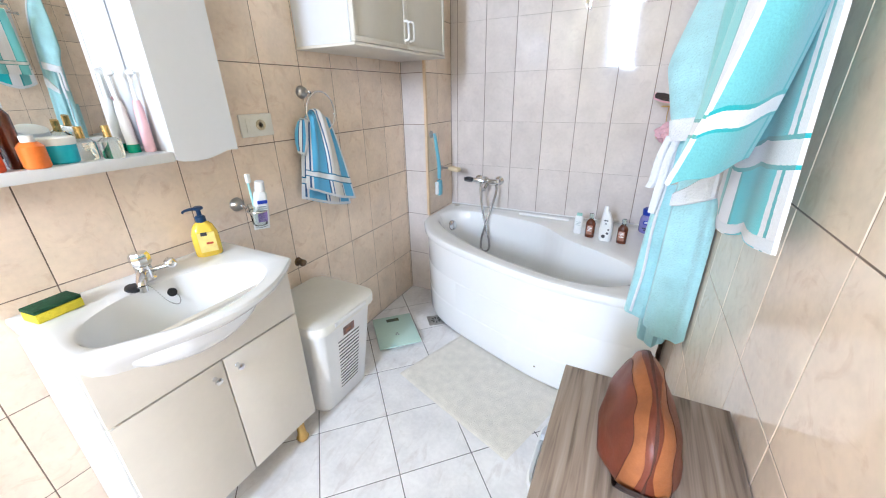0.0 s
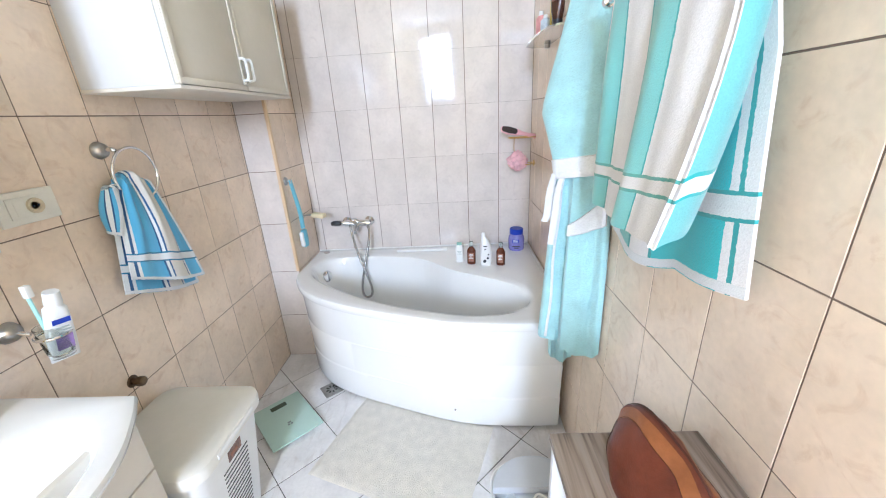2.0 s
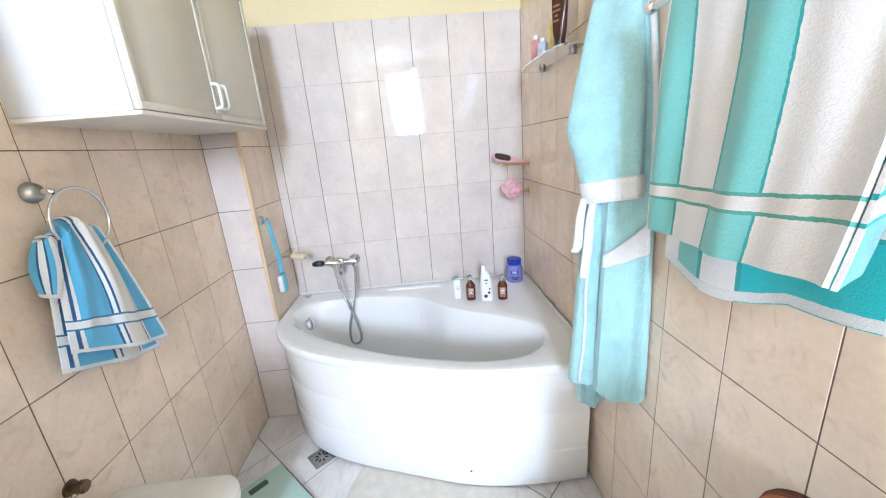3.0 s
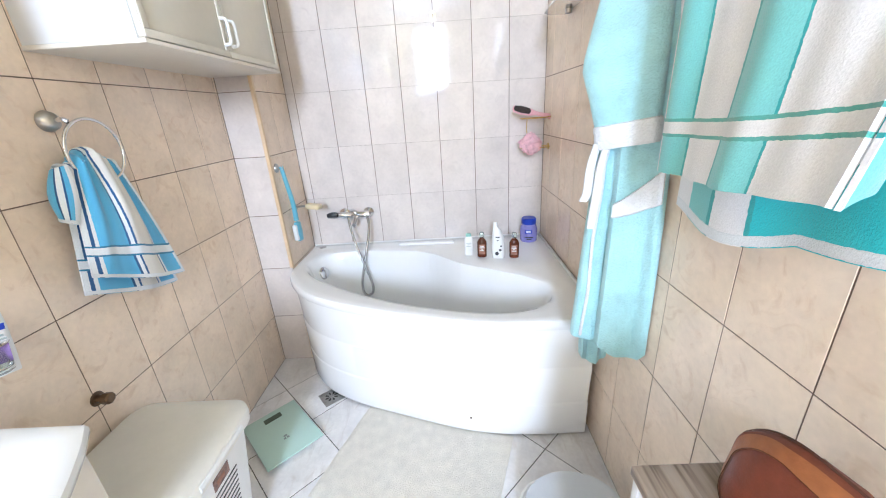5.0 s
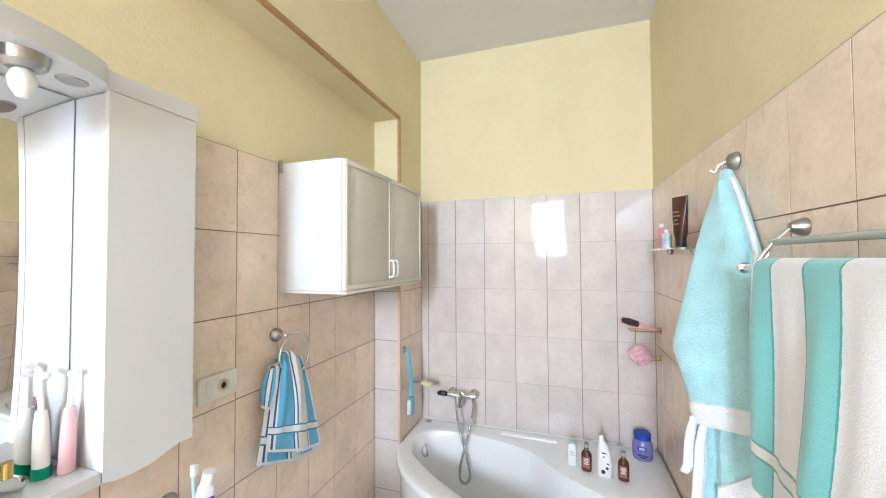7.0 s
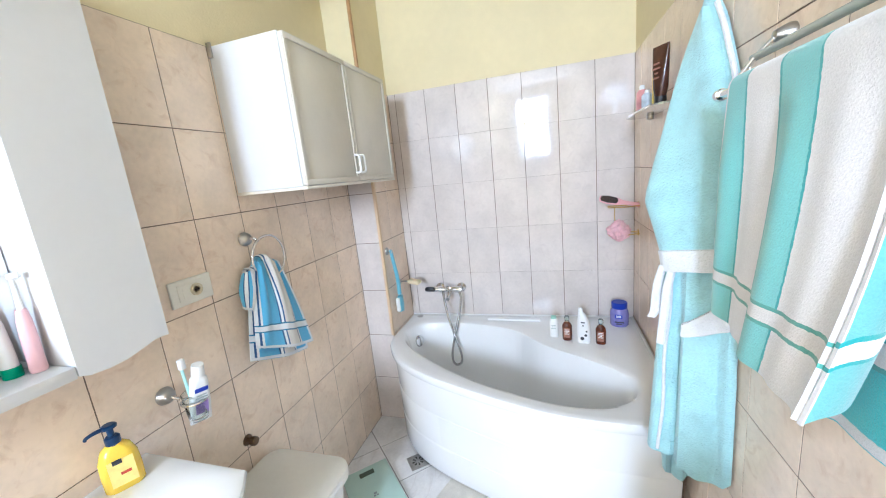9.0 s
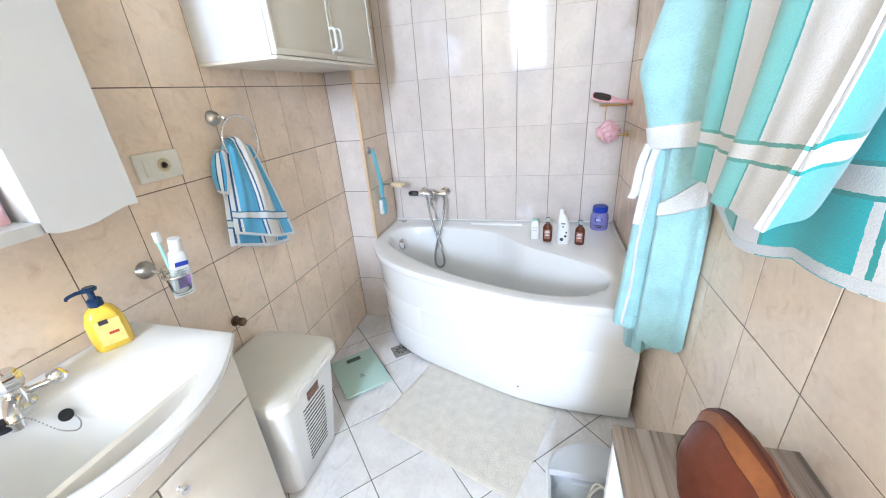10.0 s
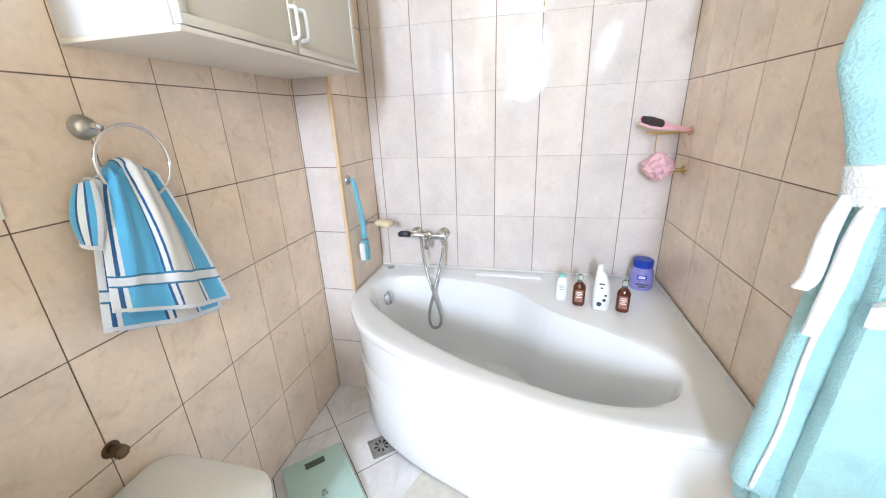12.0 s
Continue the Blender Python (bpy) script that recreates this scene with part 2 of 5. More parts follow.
for z0, z1 in ((WIN[2] + 0.06, 1.72), (1.77, WIN[3] - 0.06)):
    pane = part("pane", box(WIN[0] + 0.06, WIN[1] - 0.06, BACK - 0.104, BACK - 0.098, z0, z1), GLASS, window)
    pane.visible_shadow = False

# wood edging round the recess, and the corner strip below it
trim = struct(new("trim_recess"), "varnished wooden edging around the wall recess", "trim")
part("trim_post", box(XJ - 0.012, XJ + 0.004, YJ - 0.006, YJ + 0.014, ZT, ZLIN, 0.003), PINE, trim)
part("trim_head", box(XJ - 0.012, XJ + 0.004, BACK, YJ + 0.014, ZLIN - 0.004, ZLIN + 0.018, 0.003), PINE, trim)
STRIP = mat("beige_corner_strip", (0.72, 0.54, 0.33), 0.45, vary=0.1, scale=10)
part("trim_corner", box(XJ - 0.012, XJ + 0.005, YJ - 0.005, YJ + 0.016, 0.60, ZT, 0.003), STRIP, trim)

# ---- bath ----
def ray_radius(poly, c, ang):
    """Distance from c to a closed polygon along the angle."""
    dx, dy = math.cos(ang), math.sin(ang)
    best = 0.0
    for (ax, ay), (bx, by) in zip(poly, poly[1:] + poly[:1]):
        ex, ey = bx - ax, by - ay
        den = dx * ey - dy * ex
        if abs(den) < 1e-9:
            continue
        t = ((ax - c[0]) * ey - (ay - c[1]) * ex) / den
        s = ((ax - c[0]) * dy - (ay - c[1]) * dx) / den
        if t > 0 and -1e-6 <= s <= 1 + 1e-6:
            best = max(best, t)
    return best


RIM = 0.60
front = [(p.x, p.y) for p in smooth_line([(-0.845, -0.385, 0), (-0.812, -0.50, 0), (-0.69, -0.66, 0), (-0.50, -0.785, 0), (-0.25, -0.89, 0), (0.02, -0.98, 0), (0.2, -1.015, 0), (0.4, -1.025, 0), (0.594, -1.02, 0)], 6)]
outer = [(-0.845, -0.004), *front, (0.594, -0.004)]
inner = [(p.x, p.y) for p in smooth_line([(-0.79, -0.30, 0), (-0.74, -0.17, 0), (-0.58, -0.125, 0), (-0.32, -0.15, 0), (-0.10, -0.22, 0), (0.08, -0.40, 0), (0.27, -0.525, 0), (0.41, -0.63, 0),
         (0.475, -0.74, 0), (0.44, -0.85, 0), (0.33, -0.92, 0), (0.16, -0.93, 0), (-0.06, -0.87, 0), (-0.234, -0.80, 0), (-0.43, -0.69, 0), (-0.60, -0.57, 0), (-0.74, -0.43, 0), (-0.79, -0.30, 0)], 5)][:-1]
bath = thing("bathtub", -0.1, -0.5, 0, "white acrylic asymmetric corner bathtub with a curved apron", "bathtub")
CB = (-0.1, -0.5)
N = 180
angs = sorted([2 * math.pi * i / N for i in range(N)] + [math.atan2(y - CB[1], x - CB[0]) % (2 * math.pi) for x, y in ((-0.845, -0.004), (0.594, -0.004), (0.594, -1.02))])
RO = [ray_radius(outer, CB, a) for a in angs]
RI = [ray_radius(inner, CB, a) for a in angs]


def bath_ring(rad, z):
    return [(r * math.cos(a), r * math.sin(a), z) for a, r in zip(angs, rad)]


def inset(d):
    return [r - d for r in RO]


rings = [bath_ring(inset(0.030), 0.555), bath_ring(inset(0.004), 0.556), bath_ring(inset(0.0), 0.562), bath_ring(inset(0.0), 0.588), bath_ring(inset(0.004), 0.597), bath_ring(inset(0.012), RIM)]
rings += [bath_ring([ri + (ro - 0.012 - ri) * f for ri, ro in zip(RI, RO)], RIM - dz) for f, dz in ((0.7, 0.002), (0.35, 0.004), (0.12, 0.006))]
rings += [bath_ring([ri * f for ri in RI], z) for f, z in ((1.0, 0.588), (0.985, 0.575), (0.965, 0.54), (0.93, 0.44), (0.885, 0.32), (0.83, 0.23), (0.76, 0.185), (0.64, 0.17), (0.4, 0.166), (0.1, 0.164))]
part("shell", loft(rings, cap0=False), ACRYL, bath)
rings = []
for d, z in ((0.034, 0.012), (0.030, 0.02), (0.029, 0.17), (0.029, 0.180), (0.0315, 0.183), (0.0315, 0.187), (0.026, 0.36), (0.0285, 0.363), (0.0285, 0.367), (0.022, 0.535), (0.024, 0.556)):
    rings.append(bath_ring(inset(d), z))
part("apron", loft(rings, cap0=False, cap1=False), ACRYL, bath)
MOV = Matrix.Translation((-0.636, 0.268, 0.50)) @ Vector((0.86, -0.42, 0.22)).to_track_quat("Z", "Y").to_matrix().to_4x4()
part("overflow", moved(lathe([(0.0, -0.01), (0.036, -0.01), (0.038, 0.005), (0.032, 0.013), (0.012, 0.016), (0.0, 0.016)], 28), MOV), CHROME, bath, "round chrome overflow cover")
part("overflow_slot", moved(box(-0.004, 0.004, -0.018, 0.018, 0.012, 0.0172, 0.001), MOV), BRUSHED, bath)
part("headrest_ledge", moved(box(-0.17, 0.17, -0.022, 0.022, 0, 0.014, 0.006, 3), Matrix.Translation((-0.02, 0.42, RIM - 0.003)) @ Matrix.Rotation(radians(-2), 4, "Z")), ACRYL, bath)
part("rim_plug", moved(lathe([(0.0, 0), (0.021, 0), (0.021, 0.004), (0.014, 0.007), (0, 0.007)], 20), Matrix.Translation((-0.68, 0.45, RIM - 0.002))), BRUSHED, bath, "small round metal cap on the rim")
part("apron_fixing", moved(lathe([(0.0, 0), (0.005, 0), (0.004, 0.003), (0, 0.003)], 10), Matrix.Translation((0.18, -0.469, 0.09)) @ Matrix.Rotation(radians(88), 4, "X")), DARKMETAL, bath)
SEAL = mat("white_silicone", (0.8, 0.79, 0.76), 0.4, vary=0.05, scale=12)
part("wall_seal", box(-0.745, 0.694, 0.488, 0.496, RIM - 0.004, RIM + 0.006, 0.003), SEAL, bath)
part("end_seal", box(0.682, 0.694, -0.45, 0.48, RIM - 0.004, RIM + 0.010, 0.004), SEAL, bath)


# ---- bath mixer ----
mx = thing("bath_mixer", -0.56, -0.0, 0.80, "chrome wall bath mixer with a hand shower and looped hose", "tap")
part("valve_body", moved(lathe([(0.0, -0.085), (0.02, -0.085), (0.023, -0.06), (0.023, 0.06), (0.02, 0.085), (0, 0.085)], 18), Matrix.Translation((0.02, -0.055, 0.0)) @ Matrix.Rotation(radians(90), 4, "Y")), CHROME, mx)
for sx in (-0.06, 0.09):
    part("wall_rosette", moved(lathe([(0.0, 0), (0.032, 0), (0.032, 0.006), (0.016, 0.02), (0.014, 0.045), (0, 0.045)], 20), Matrix.Translation((sx, 0, 0)) @ Matrix.Rotation(radians(90), 4, "X")), CHROME, mx)
part("lever", tube([(0.02, -0.06, 0.02), (0.015, -0.085, 0.035), (0.0, -0.13, 0.045)], lambda t: 0.011 - 0.003 * t), CHROME, mx)
part("spout", tube([(0.02, -0.055, -0.01), (0.02, -0.085, -0.03), (0.02, -0.13, -0.045)], 0.013), CHROME, mx)
hs = part("hand_shower", tube([(0.0, -0.085, 0.005), (-0.045, -0.09, 0.012), (-0.08, -0.09, 0.012)], lambda t: 0.012 + 0.006 * t), CHROME, mx)
part("shower_face", moved(lathe([(0.0, -0.014), (0.026, -0.014), (0.031, -0.004), (0.03, 0.008), (0.018, 0.016), (0, 0.017)], 24, sx=1.35), Matrix.Translation((-0.105, -0.09, 0.012)) @ Matrix.Rotation(radians(-25), 4, "X")), PLAST_K, hs, "black shower face")
HOSE = mat("ribbed_steel_hose", (0.5, 0.5, 0.5), 0.25, metal=1.0, vary=0.1, scale=60, bump=0.5, bump_scale=350)
part("hose", tube([(-0.02, -0.09, -0.005), (0.0, -0.13, -0.08), (0.035, -0.18, -0.18), (0.075, -0.20, -0.30), (0.10, -0.205, -0.40), (0.095, -0.205, -0.455), (0.065, -0.205, -0.475), (0.04, -0.205, -0.45), (0.04, -0.20, -0.38), (0.065, -0.19, -0.27), (0.095, -0.15, -0.14), (0.10, -0.09, -0.05), (0.08, -0.055, -0.005)], 0.0075, 10, 8), HOSE, mx, "ribbed steel hose")

# ---- wall-mounted brush, soap holder, hook ----
SKY = mat("light_blue_plastic", (0.20, 0.49, 0.60), 0.35, vary=0.05, scale=20)
br = thing("bath_brush", -0.83, -0.30, 1.10, "light blue long-handled bath brush hanging from a suction hook", "brush")
part("handle", tube([(0.004, 0.0, 0.04), (0.010, 0.012, -0.05), (0.012, 0.035, -0.16), (0.008, 0.045, -0.26)], lambda t: 0.0105 + 0.003 * t, 10), SKY, br)
hd = part("head", moved(lathe([(0.0, -0.014), (0.024, -0.012), (0.028, 0.0), (0.024, 0.012), (0, 0.014)], 20, sx=0.8, sy=1.0), Matrix.Translation((0.008, 0.046, -0.325)) @ Matrix.Diagonal((0.8, 1.15, 4.2, 1))), SKY, br)
part("bristles", moved(box(-0.012, 0.012, -0.02, 0.02, -0.045, 0.045, 0.008, 3), Matrix.Translation((0.004, 0.024, -0.325))), PLAST_W, hd, "white bristle pad")
hk = thing("suction_hook", -0.85, -0.305, 1.135, "small metal suction hook stuck on a wall tile", "hook")
part("disc", moved(lathe([(0.0, 0), (0.024, 0), (0.022, 0.006), (0.01, 0.012), (0, 0.012)], 20), Matrix.Rotation(radians(90), 4, "Y")), BRUSHED, hk)
part("prong", tube([(0.01, 0, 0.0), (0.028, 0, -0.012), (0.03, 0, 0.012)], 0.003, 8), CHROME, hk)
sd = thing("soap_holder", -0.85, -0.17, 0.885, "metal magnetic soap holder on the tiled pier", "soap holder")
part("arm", tube([(0.0, 0, 0.01), (0.05, 0, 0.012), (0.09, 0.0, 0.008)], 0.006, 10), BRUSHED, sd)
part("foot", moved(lathe([(0.0, 0), (0.02, 0), (0.018, 0.006), (0, 0.008)], 18), Matrix.Translation((0, 0, 0.01)) @ Matrix.Rotation(radians(90), 4, "Y")), BRUSHED, sd)
SOAP = mat("cream_soap", (0.78, 0.66, 0.42), 0.45, vary=0.05, scale=15, sss=0.1)
sp = tagged(part("soap_bar", moved(box(-0.042, 0.042, -0.026, 0.026, -0.014, 0.014, 0.010, 3), pose(-0.745, -0.17, 0.8935, 0, 6, -12)), SOAP), "cream bar of soap held above the bath", "soap")
wh = thing("wall_hook", 0.0, 0.0, 1.825, "small chrome hook on the tiles above the bath", "hook")
part("plate", moved(lathe([(0.0, 0), (0.017, 0), (0.016, 0.005), (0, 0.007)], 18, sy=1.7), Matrix.Rotation(radians(90), 4, "X")), CHROME, wh)
part("prong", tube([(0, -0.005, 0.01), (0, -0.022, -0.005), (0, -0.028, -0.02), (0, -0.02, -0.03)], 0.0035, 8), CHROME, wh)

# ---- wire soap rack, foot file, sponge ----
rk = thing("corner_wire_rack", 0.60, -0.09, 1.30, "brass-toned wire rack fixed in the tiled corner", "rack")
for zz in (0.0, -0.155):
    bm = bmesh.new()
    tube([(0, 0.01, zz), (-0.06, 0.02, zz - 0.004), (-0.15, 0.02, zz - 0.004)], 0.003, 8, bm=bm)
    tube([(0, -0.05, zz), (-0.06, -0.06, zz - 0.004), (-0.15, -0.055, zz - 0.004)], 0.003, 8, bm=bm)
    tube([(-0.15, 0.02, zz - 0.004), (-0.155, -0.02, zz - 0.004), (-0.15, -0.055, zz - 0.004)], 0.003, 8, bm=bm)
    part("wire_tray", bm, BRASS, rk)
    part("wall_plate", moved(lathe([(0, 0), (0.018, 0), (0.016, 0.006), (0, 0.007)], 16), pose(0, -0.02, zz, 0, -90, 0)), BRASS, rk)
part("sponge_stem", tube([(-0.12, -0.02, -0.004), (-0.122, -0.02, -0.05), (-0.12, -0.025, -0.09)], 0.0022, 8), BRASS, rk)
PINK = mat("pale_pink_plastic", (0.80, 0.45, 0.48), 0.4, vary=0.04, scale=20)
RASP = mat("dark_rasp", (0.05, 0.035, 0.03), 0.7, vary=0.3, scale=90, bump=0.6, bump_scale=400)
ff = thing("foot_file", 0.50, -0.13, 1.325, "pink foot file with a dark rasp on a wire rack", "foot file")
mff = Matrix.Rotation(radians(14), 4, "Y") @ Matrix.Rotation(radians(55), 4, "X")
part("handle", moved(loft([[(x, w * math.cos(a), 0.006 * math.sin(a)) for a in [2 * math.pi * k / 12 for k in range(12)]] for x, w in ((-0.105, 0.004), (-0.10, 0.02), (-0.06, 0.027), (-0.01, 0.023), (0.02, 0.013), (0.06, 0.012), (0.095, 0.016), (0.11, 0.012), (0.114, 0.004))]), mff), PINK, ff)
part("rasp", moved(loft([[(x, w * math.cos(a), 0.0075 + 0.002 * math.sin(a)) for a in [2 * math.pi * k / 12 for k in range(12)]] for x, w in ((-0.10, 0.004), (-0.095, 0.016), (-0.06, 0.022), (-0.015, 0.018), (-0.008, 0.006))]), mff), RASP, ff, "dark abrasive pad")
SPONGE = mat("pink_mesh_sponge", (0.88, 0.52, 0.56), 0.8, vary=0.2, scale=40, bump=1.0, bump_scale=120, sss=0.1)
bm = bmesh.new()
bmesh.ops.create_icosphere(bm, subdivisions=4, radius=0.058)
for vtx in bm.verts:
    n = noise.noise(vtx.co * 55) * 0.014 + noise.noise(vtx.co * 120) * 0.008
    vtx.co += vtx.co.normalized() * n
    vtx.co.z *= 1.0
    if vtx.co.z > 0.01:
        k_ = 1 - 0.55 * (vtx.co.z - 0.01) / 0.05
        vtx.co.x *= k_
        vtx.co.y *= k_
moved(bm, pose(0.498, -0.12, 1.165))
sg = tagged(part("mesh_sponge", bm, SPONGE), "pink ruffled mesh bath sponge hanging under the rack", "sponge")

# ---- bottles on the bath ----
AMBER = mat("amber_bottle", (0.11, 0.028, 0.012), 0.15, vary=0.2, scale=30, coat=0.3)
LABELR = mat("printed_label", (0.36, 0.16, 0.10), 0.5, vary=0.35, scale=45)
INK = mat("dark_print", (0.05, 0.05, 0.06), 0.6, vary=0.1)
GREENCAP = mat("pale_green_cap", (0.35, 0.62, 0.52), 0.4, vary=0.04)
LEDGE = RIM - 0.004


def face(x, y):
    """Turn that points a label towards the middle of the room."""
    return math.degrees(math.atan2(-2.2 - y, 0.0 - x)) + 90


def amber(x, y):
    b = thing("brown_bottle", x, y, LEDGE, "small brown cosmetic bottle with a clear cap on the bath ledge", "bottle", face(x, y), "brown bottles on the bath")
    part("body", lathe([(0, 0), (0.023, 0), (0.026, 0.005), (0.026, 0.085), (0.018, 0.10), (0.011, 0.106), (0.011, 0.112), (0, 0.112)], 24, sy=0.75), AMBER, b)
    part("cap", lathe([(0, 0.112), (0.0125, 0.112), (0.0125, 0.135), (0.010, 0.14), (0, 0.14)], 18), GLASS_SEA, b, "clear cap")
    part("paper_label", moved(box(-0.016, 0.016, -0.0008, 0.0008, 0.02, 0.075), pose(0, -0.0197, 0)), LABELR, b)
    bars([0.8, 1.0, 0.5, 0.9], 0.026, 0.004, 0.004, PLAST_W, b, pose(0, -0.0208, 0.068))


amber(0.20, -0.335)
amber(0.37, -0.37)
b = thing("white_bottle", 0.13, -0.30, LEDGE, "small white bottle with a green cap on the bath ledge", "bottle", face(0.13, -0.3))
part("body", loft([rrect(-0.024 * f, 0.024 * f, -0.015 * f, 0.015 * f, 0.012 * f, z) for f, z in ((0.85, 0), (1, 0.006), (1, 0.085), (0.85, 0.105), (0.6, 0.11))]), PLAST_W, b)
part("cap", loft([rrect(-0.015, 0.015, -0.010, 0.010, 0.008, z) for z in (0.11, 0.124)]), GREENCAP, b)
bars([1.0, 0.7, 1.0], 0.026, 0.003, 0.006, mat("grey_print", (0.45, 0.5, 0.48), 0.6), b, pose(0, -0.0158, 0.075))
b = thing("shampoo_bottle", 0.285, -0.36, LEDGE, "white curved shower gel bottle with dark print on the bath ledge", "bottle", face(0.285, -0.36))
part("body", loft([rrect(cx - w, cx + w, -d, d, min(w, d) * 0.9, z) for cx, w, d, z in ((0, 0.03, 0.016, 0), (0, 0.034, 0.02, 0.008), (0, 0.036, 0.022, 0.06), (-0.002, 0.031, 0.021, 0.12), (-0.008, 0.02, 0.017, 0.16), (-0.014, 0.012, 0.012, 0.175))]), PLAST_W, b)
part("cap", loft([rrect(-0.026, -0.002, -0.011, 0.011, 0.009, 0.175), rrect(-0.025, -0.003, -0.010, 0.010, 0.009, 0.19), rrect(-0.023, -0.006, -0.006, 0.006, 0.005, 0.198)]), PLAST_W, b)
bars([0.7, 0.3], 0.03, 0.006, 0.012, INK, b, pose(-0.002, -0.0225, 0.125))
bm = bmesh.new()
for cx, cz, r in ((0.012, 0.05, 0.007), (-0.006, 0.03, 0.010), (0.016, 0.072, 0.005)):
    merge(bm, moved(lathe([(r * 0.55, 0), (r, 0), (r, 0.001), (r * 0.55, 0.001)], 14), pose(cx, -0.0222, cz, 90, 0, 0)))
part("leaf_print", bm, INK, b)
JAR = mat("lilac_bath_salt", (0.32, 0.30, 0.70), 0.2, vary=0.15, scale=60, trans=0.25, coat=0.3)
NAVY = mat("royal_blue_plastic", (0.02, 0.05, 0.42), 0.35, vary=0.05, scale=20)
b = thing("bath_salt_jar", 0.50, -0.12, RIM - 0.002, "lilac plastic bath salt jar with a blue screw lid", "jar", face(0.5, -0.12))
part("body", lathe([(0, 0), (0.044, 0), (0.05, 0.008), (0.051, 0.07), (0.047, 0.092), (0.038, 0.104), (0.036, 0.11), (0, 0.11)], 32), JAR, b)
part("lid", lathe([(0, 0.108), (0.042, 0.108), (0.043, 0.112), (0.043, 0.138), (0.038, 0.143), (0, 0.143)], 32), NAVY, b, "blue screw lid")
part("paper_label", moved(box(-0.02, 0.02, -0.001, 0.001, 0.058, 0.08), pose(0, -0.051, 0)), NAVY, b)
bars([0.9, 0.9], 0.03, 0.004, 0.003, PLAST_W, b, pose(0, -0.0525, 0.075))
bars([1.0, 0.6], 0.05, 0.007, 0.004, INK, b, pose(0.004, -0.0515, 0.038))

# ---- vanity with basin ----
VX0, VX1, VY0, VY1 = XL, -0.68, -2.29, -1.70
va = thing("vanity_unit", XL, -1.995, 0, "cream laminate washbasin cabinet with two doors on short legs", "cabinet")
part("carcass", box(0.002, 0.318, -0.293, 0.293, 0.135, 0.69, 0.002), CREAM, va)
part("side_panel", box(0.002, 0.322, 0.2935, 0.300, 0.13, 0.80, 0.001), CREAM, va)
part("side_panel", box(0.002, 0.322, -0.300, -0.2935, 0.13, 0.80, 0.001), LAMIN, va, "white laminate end panel")
part("apron_panel", box(0.319, 0.338, -0.294, 0.294, 0.627, 0.80, 0.002), CREAM, va)
for y0, y1, ky in ((-0.294, 0.0, -0.035), (0.004, 0.294, 0.040)):
    d = part("door", box(0.319, 0.338, y0, y1, 0.13, 0.621, 0.002), CREAM, va)
    part("knob", moved(lathe([(0, 0), (0.008, 0), (0.005, 0.006), (0.005, 0.014), (0.011, 0.018), (0.011, 0.024), (0, 0.026)], 16), pose(0.338, ky, 0.575, 0, 90, 0)), CHROME, d, "small chrome knob")
for lx, ly in ((0.29, 0.24), (0.29, -0.24), (0.05, 0.24), (0.05, -0.24)):
    part("leg", moved(lathe([(0, 0), (0.022, 0), (0.026, 0.012), (0.018, 0.03), (0.016, 0.10), (0.022, 0.135), (0, 0.135)], 18), pose(lx, ly, 0)), BRASS, va, "brass-coloured foot")
BAS = (-0.80, -1.99)
bo = [(XL + 0.002, VY0 - 0.01), *[(p.x, p.y) for p in smooth_line([(-0.655, VY0 - 0.01, 0), (-0.615, -2.24, 0), (-0.545, -2.12, 0), (-0.515, -1.99, 0), (-0.54, -1.87, 0), (-0.60, -1.765, 0), (-0.65, VY1, 0)], 6)], (XL + 0.002, VY1)]
angb = sorted([2 * math.pi * i / 120 for i in range(120)] + [math.atan2(y - BAS[1], x - BAS[0]) % (2 * math.pi) for x, y in (bo[0], bo[1], bo[-2], bo[-1])])
RBO = [ray_radius(bo, BAS, a) for a in angb]
bi = [(-0.718 + (0.152 if math.cos(2 * math.pi * k / 80) > 0 else 0.172) * math.cos(2 * math.pi * k / 80), -2.018 + 0.242 * math.sin(2 * math.pi * k / 80)) for k in range(80)]
BIC = (-0.718, -2.018)


def b_ring(poly_c, rad, z, squash=1.0):
    return [(poly_c[0] + r * math.cos(a) * squash, poly_c[1] + r * math.sin(a) * squash, z) for a, r in zip(angb, rad)]


RBI = [min(ray_radius(bi, BAS, a), ro - 0.034) for a, ro in zip(angb, RBO)]
cab = [(XL + 0.01, VY0 + 0.02), (-0.70, VY0 + 0.02), (-0.70, VY1 - 0.02), (XL + 0.01, VY1 - 0.02)]
RC = [min(ray_radius(cab, BAS, a), r - 0.012) for a, r in zip(angb, RBO)]
rings = [b_ring(BAS, [rc + (r - rc) * f for rc, r in zip(RC, RBO)], z) for f, z in ((0.0, 0.715), (0.18, 0.735), (0.42, 0.765), (0.68, 0.795), (0.88, 0.822), (0.985, 0.842), (1.0, 0.852))]
rings += [b_ring(BAS, [r - 0.004 for r in RBO], 0.860), b_ring(BAS, [r - 0.012 for r in RBO], 0.862)]
rings += [b_ring(BAS, [ri + (ro - 0.012 - ri) * f for ri, ro in zip(RBI, RBO)], 0.862 - 0.008 * (1 - f) ** 2) for f in (0.6, 0.3, 0.1)]
for f, z in ((1.0, 0.853), (0.985, 0.847), (0.965, 0.836), (0.94, 0.821), (0.90, 0.799), (0.85, 0.778), (0.78, 0.755), (0.70, 0.737), (0.58, 0.718), (0.4, 0.704), (0.2, 0.700), (0.05, 0.699)):
    rings.append([(BIC[0] * (1 - f) + f * x, BIC[1] * (1 - f) + f * y, z) for x, y, _ in b_ring(BAS, RBI, 0)])
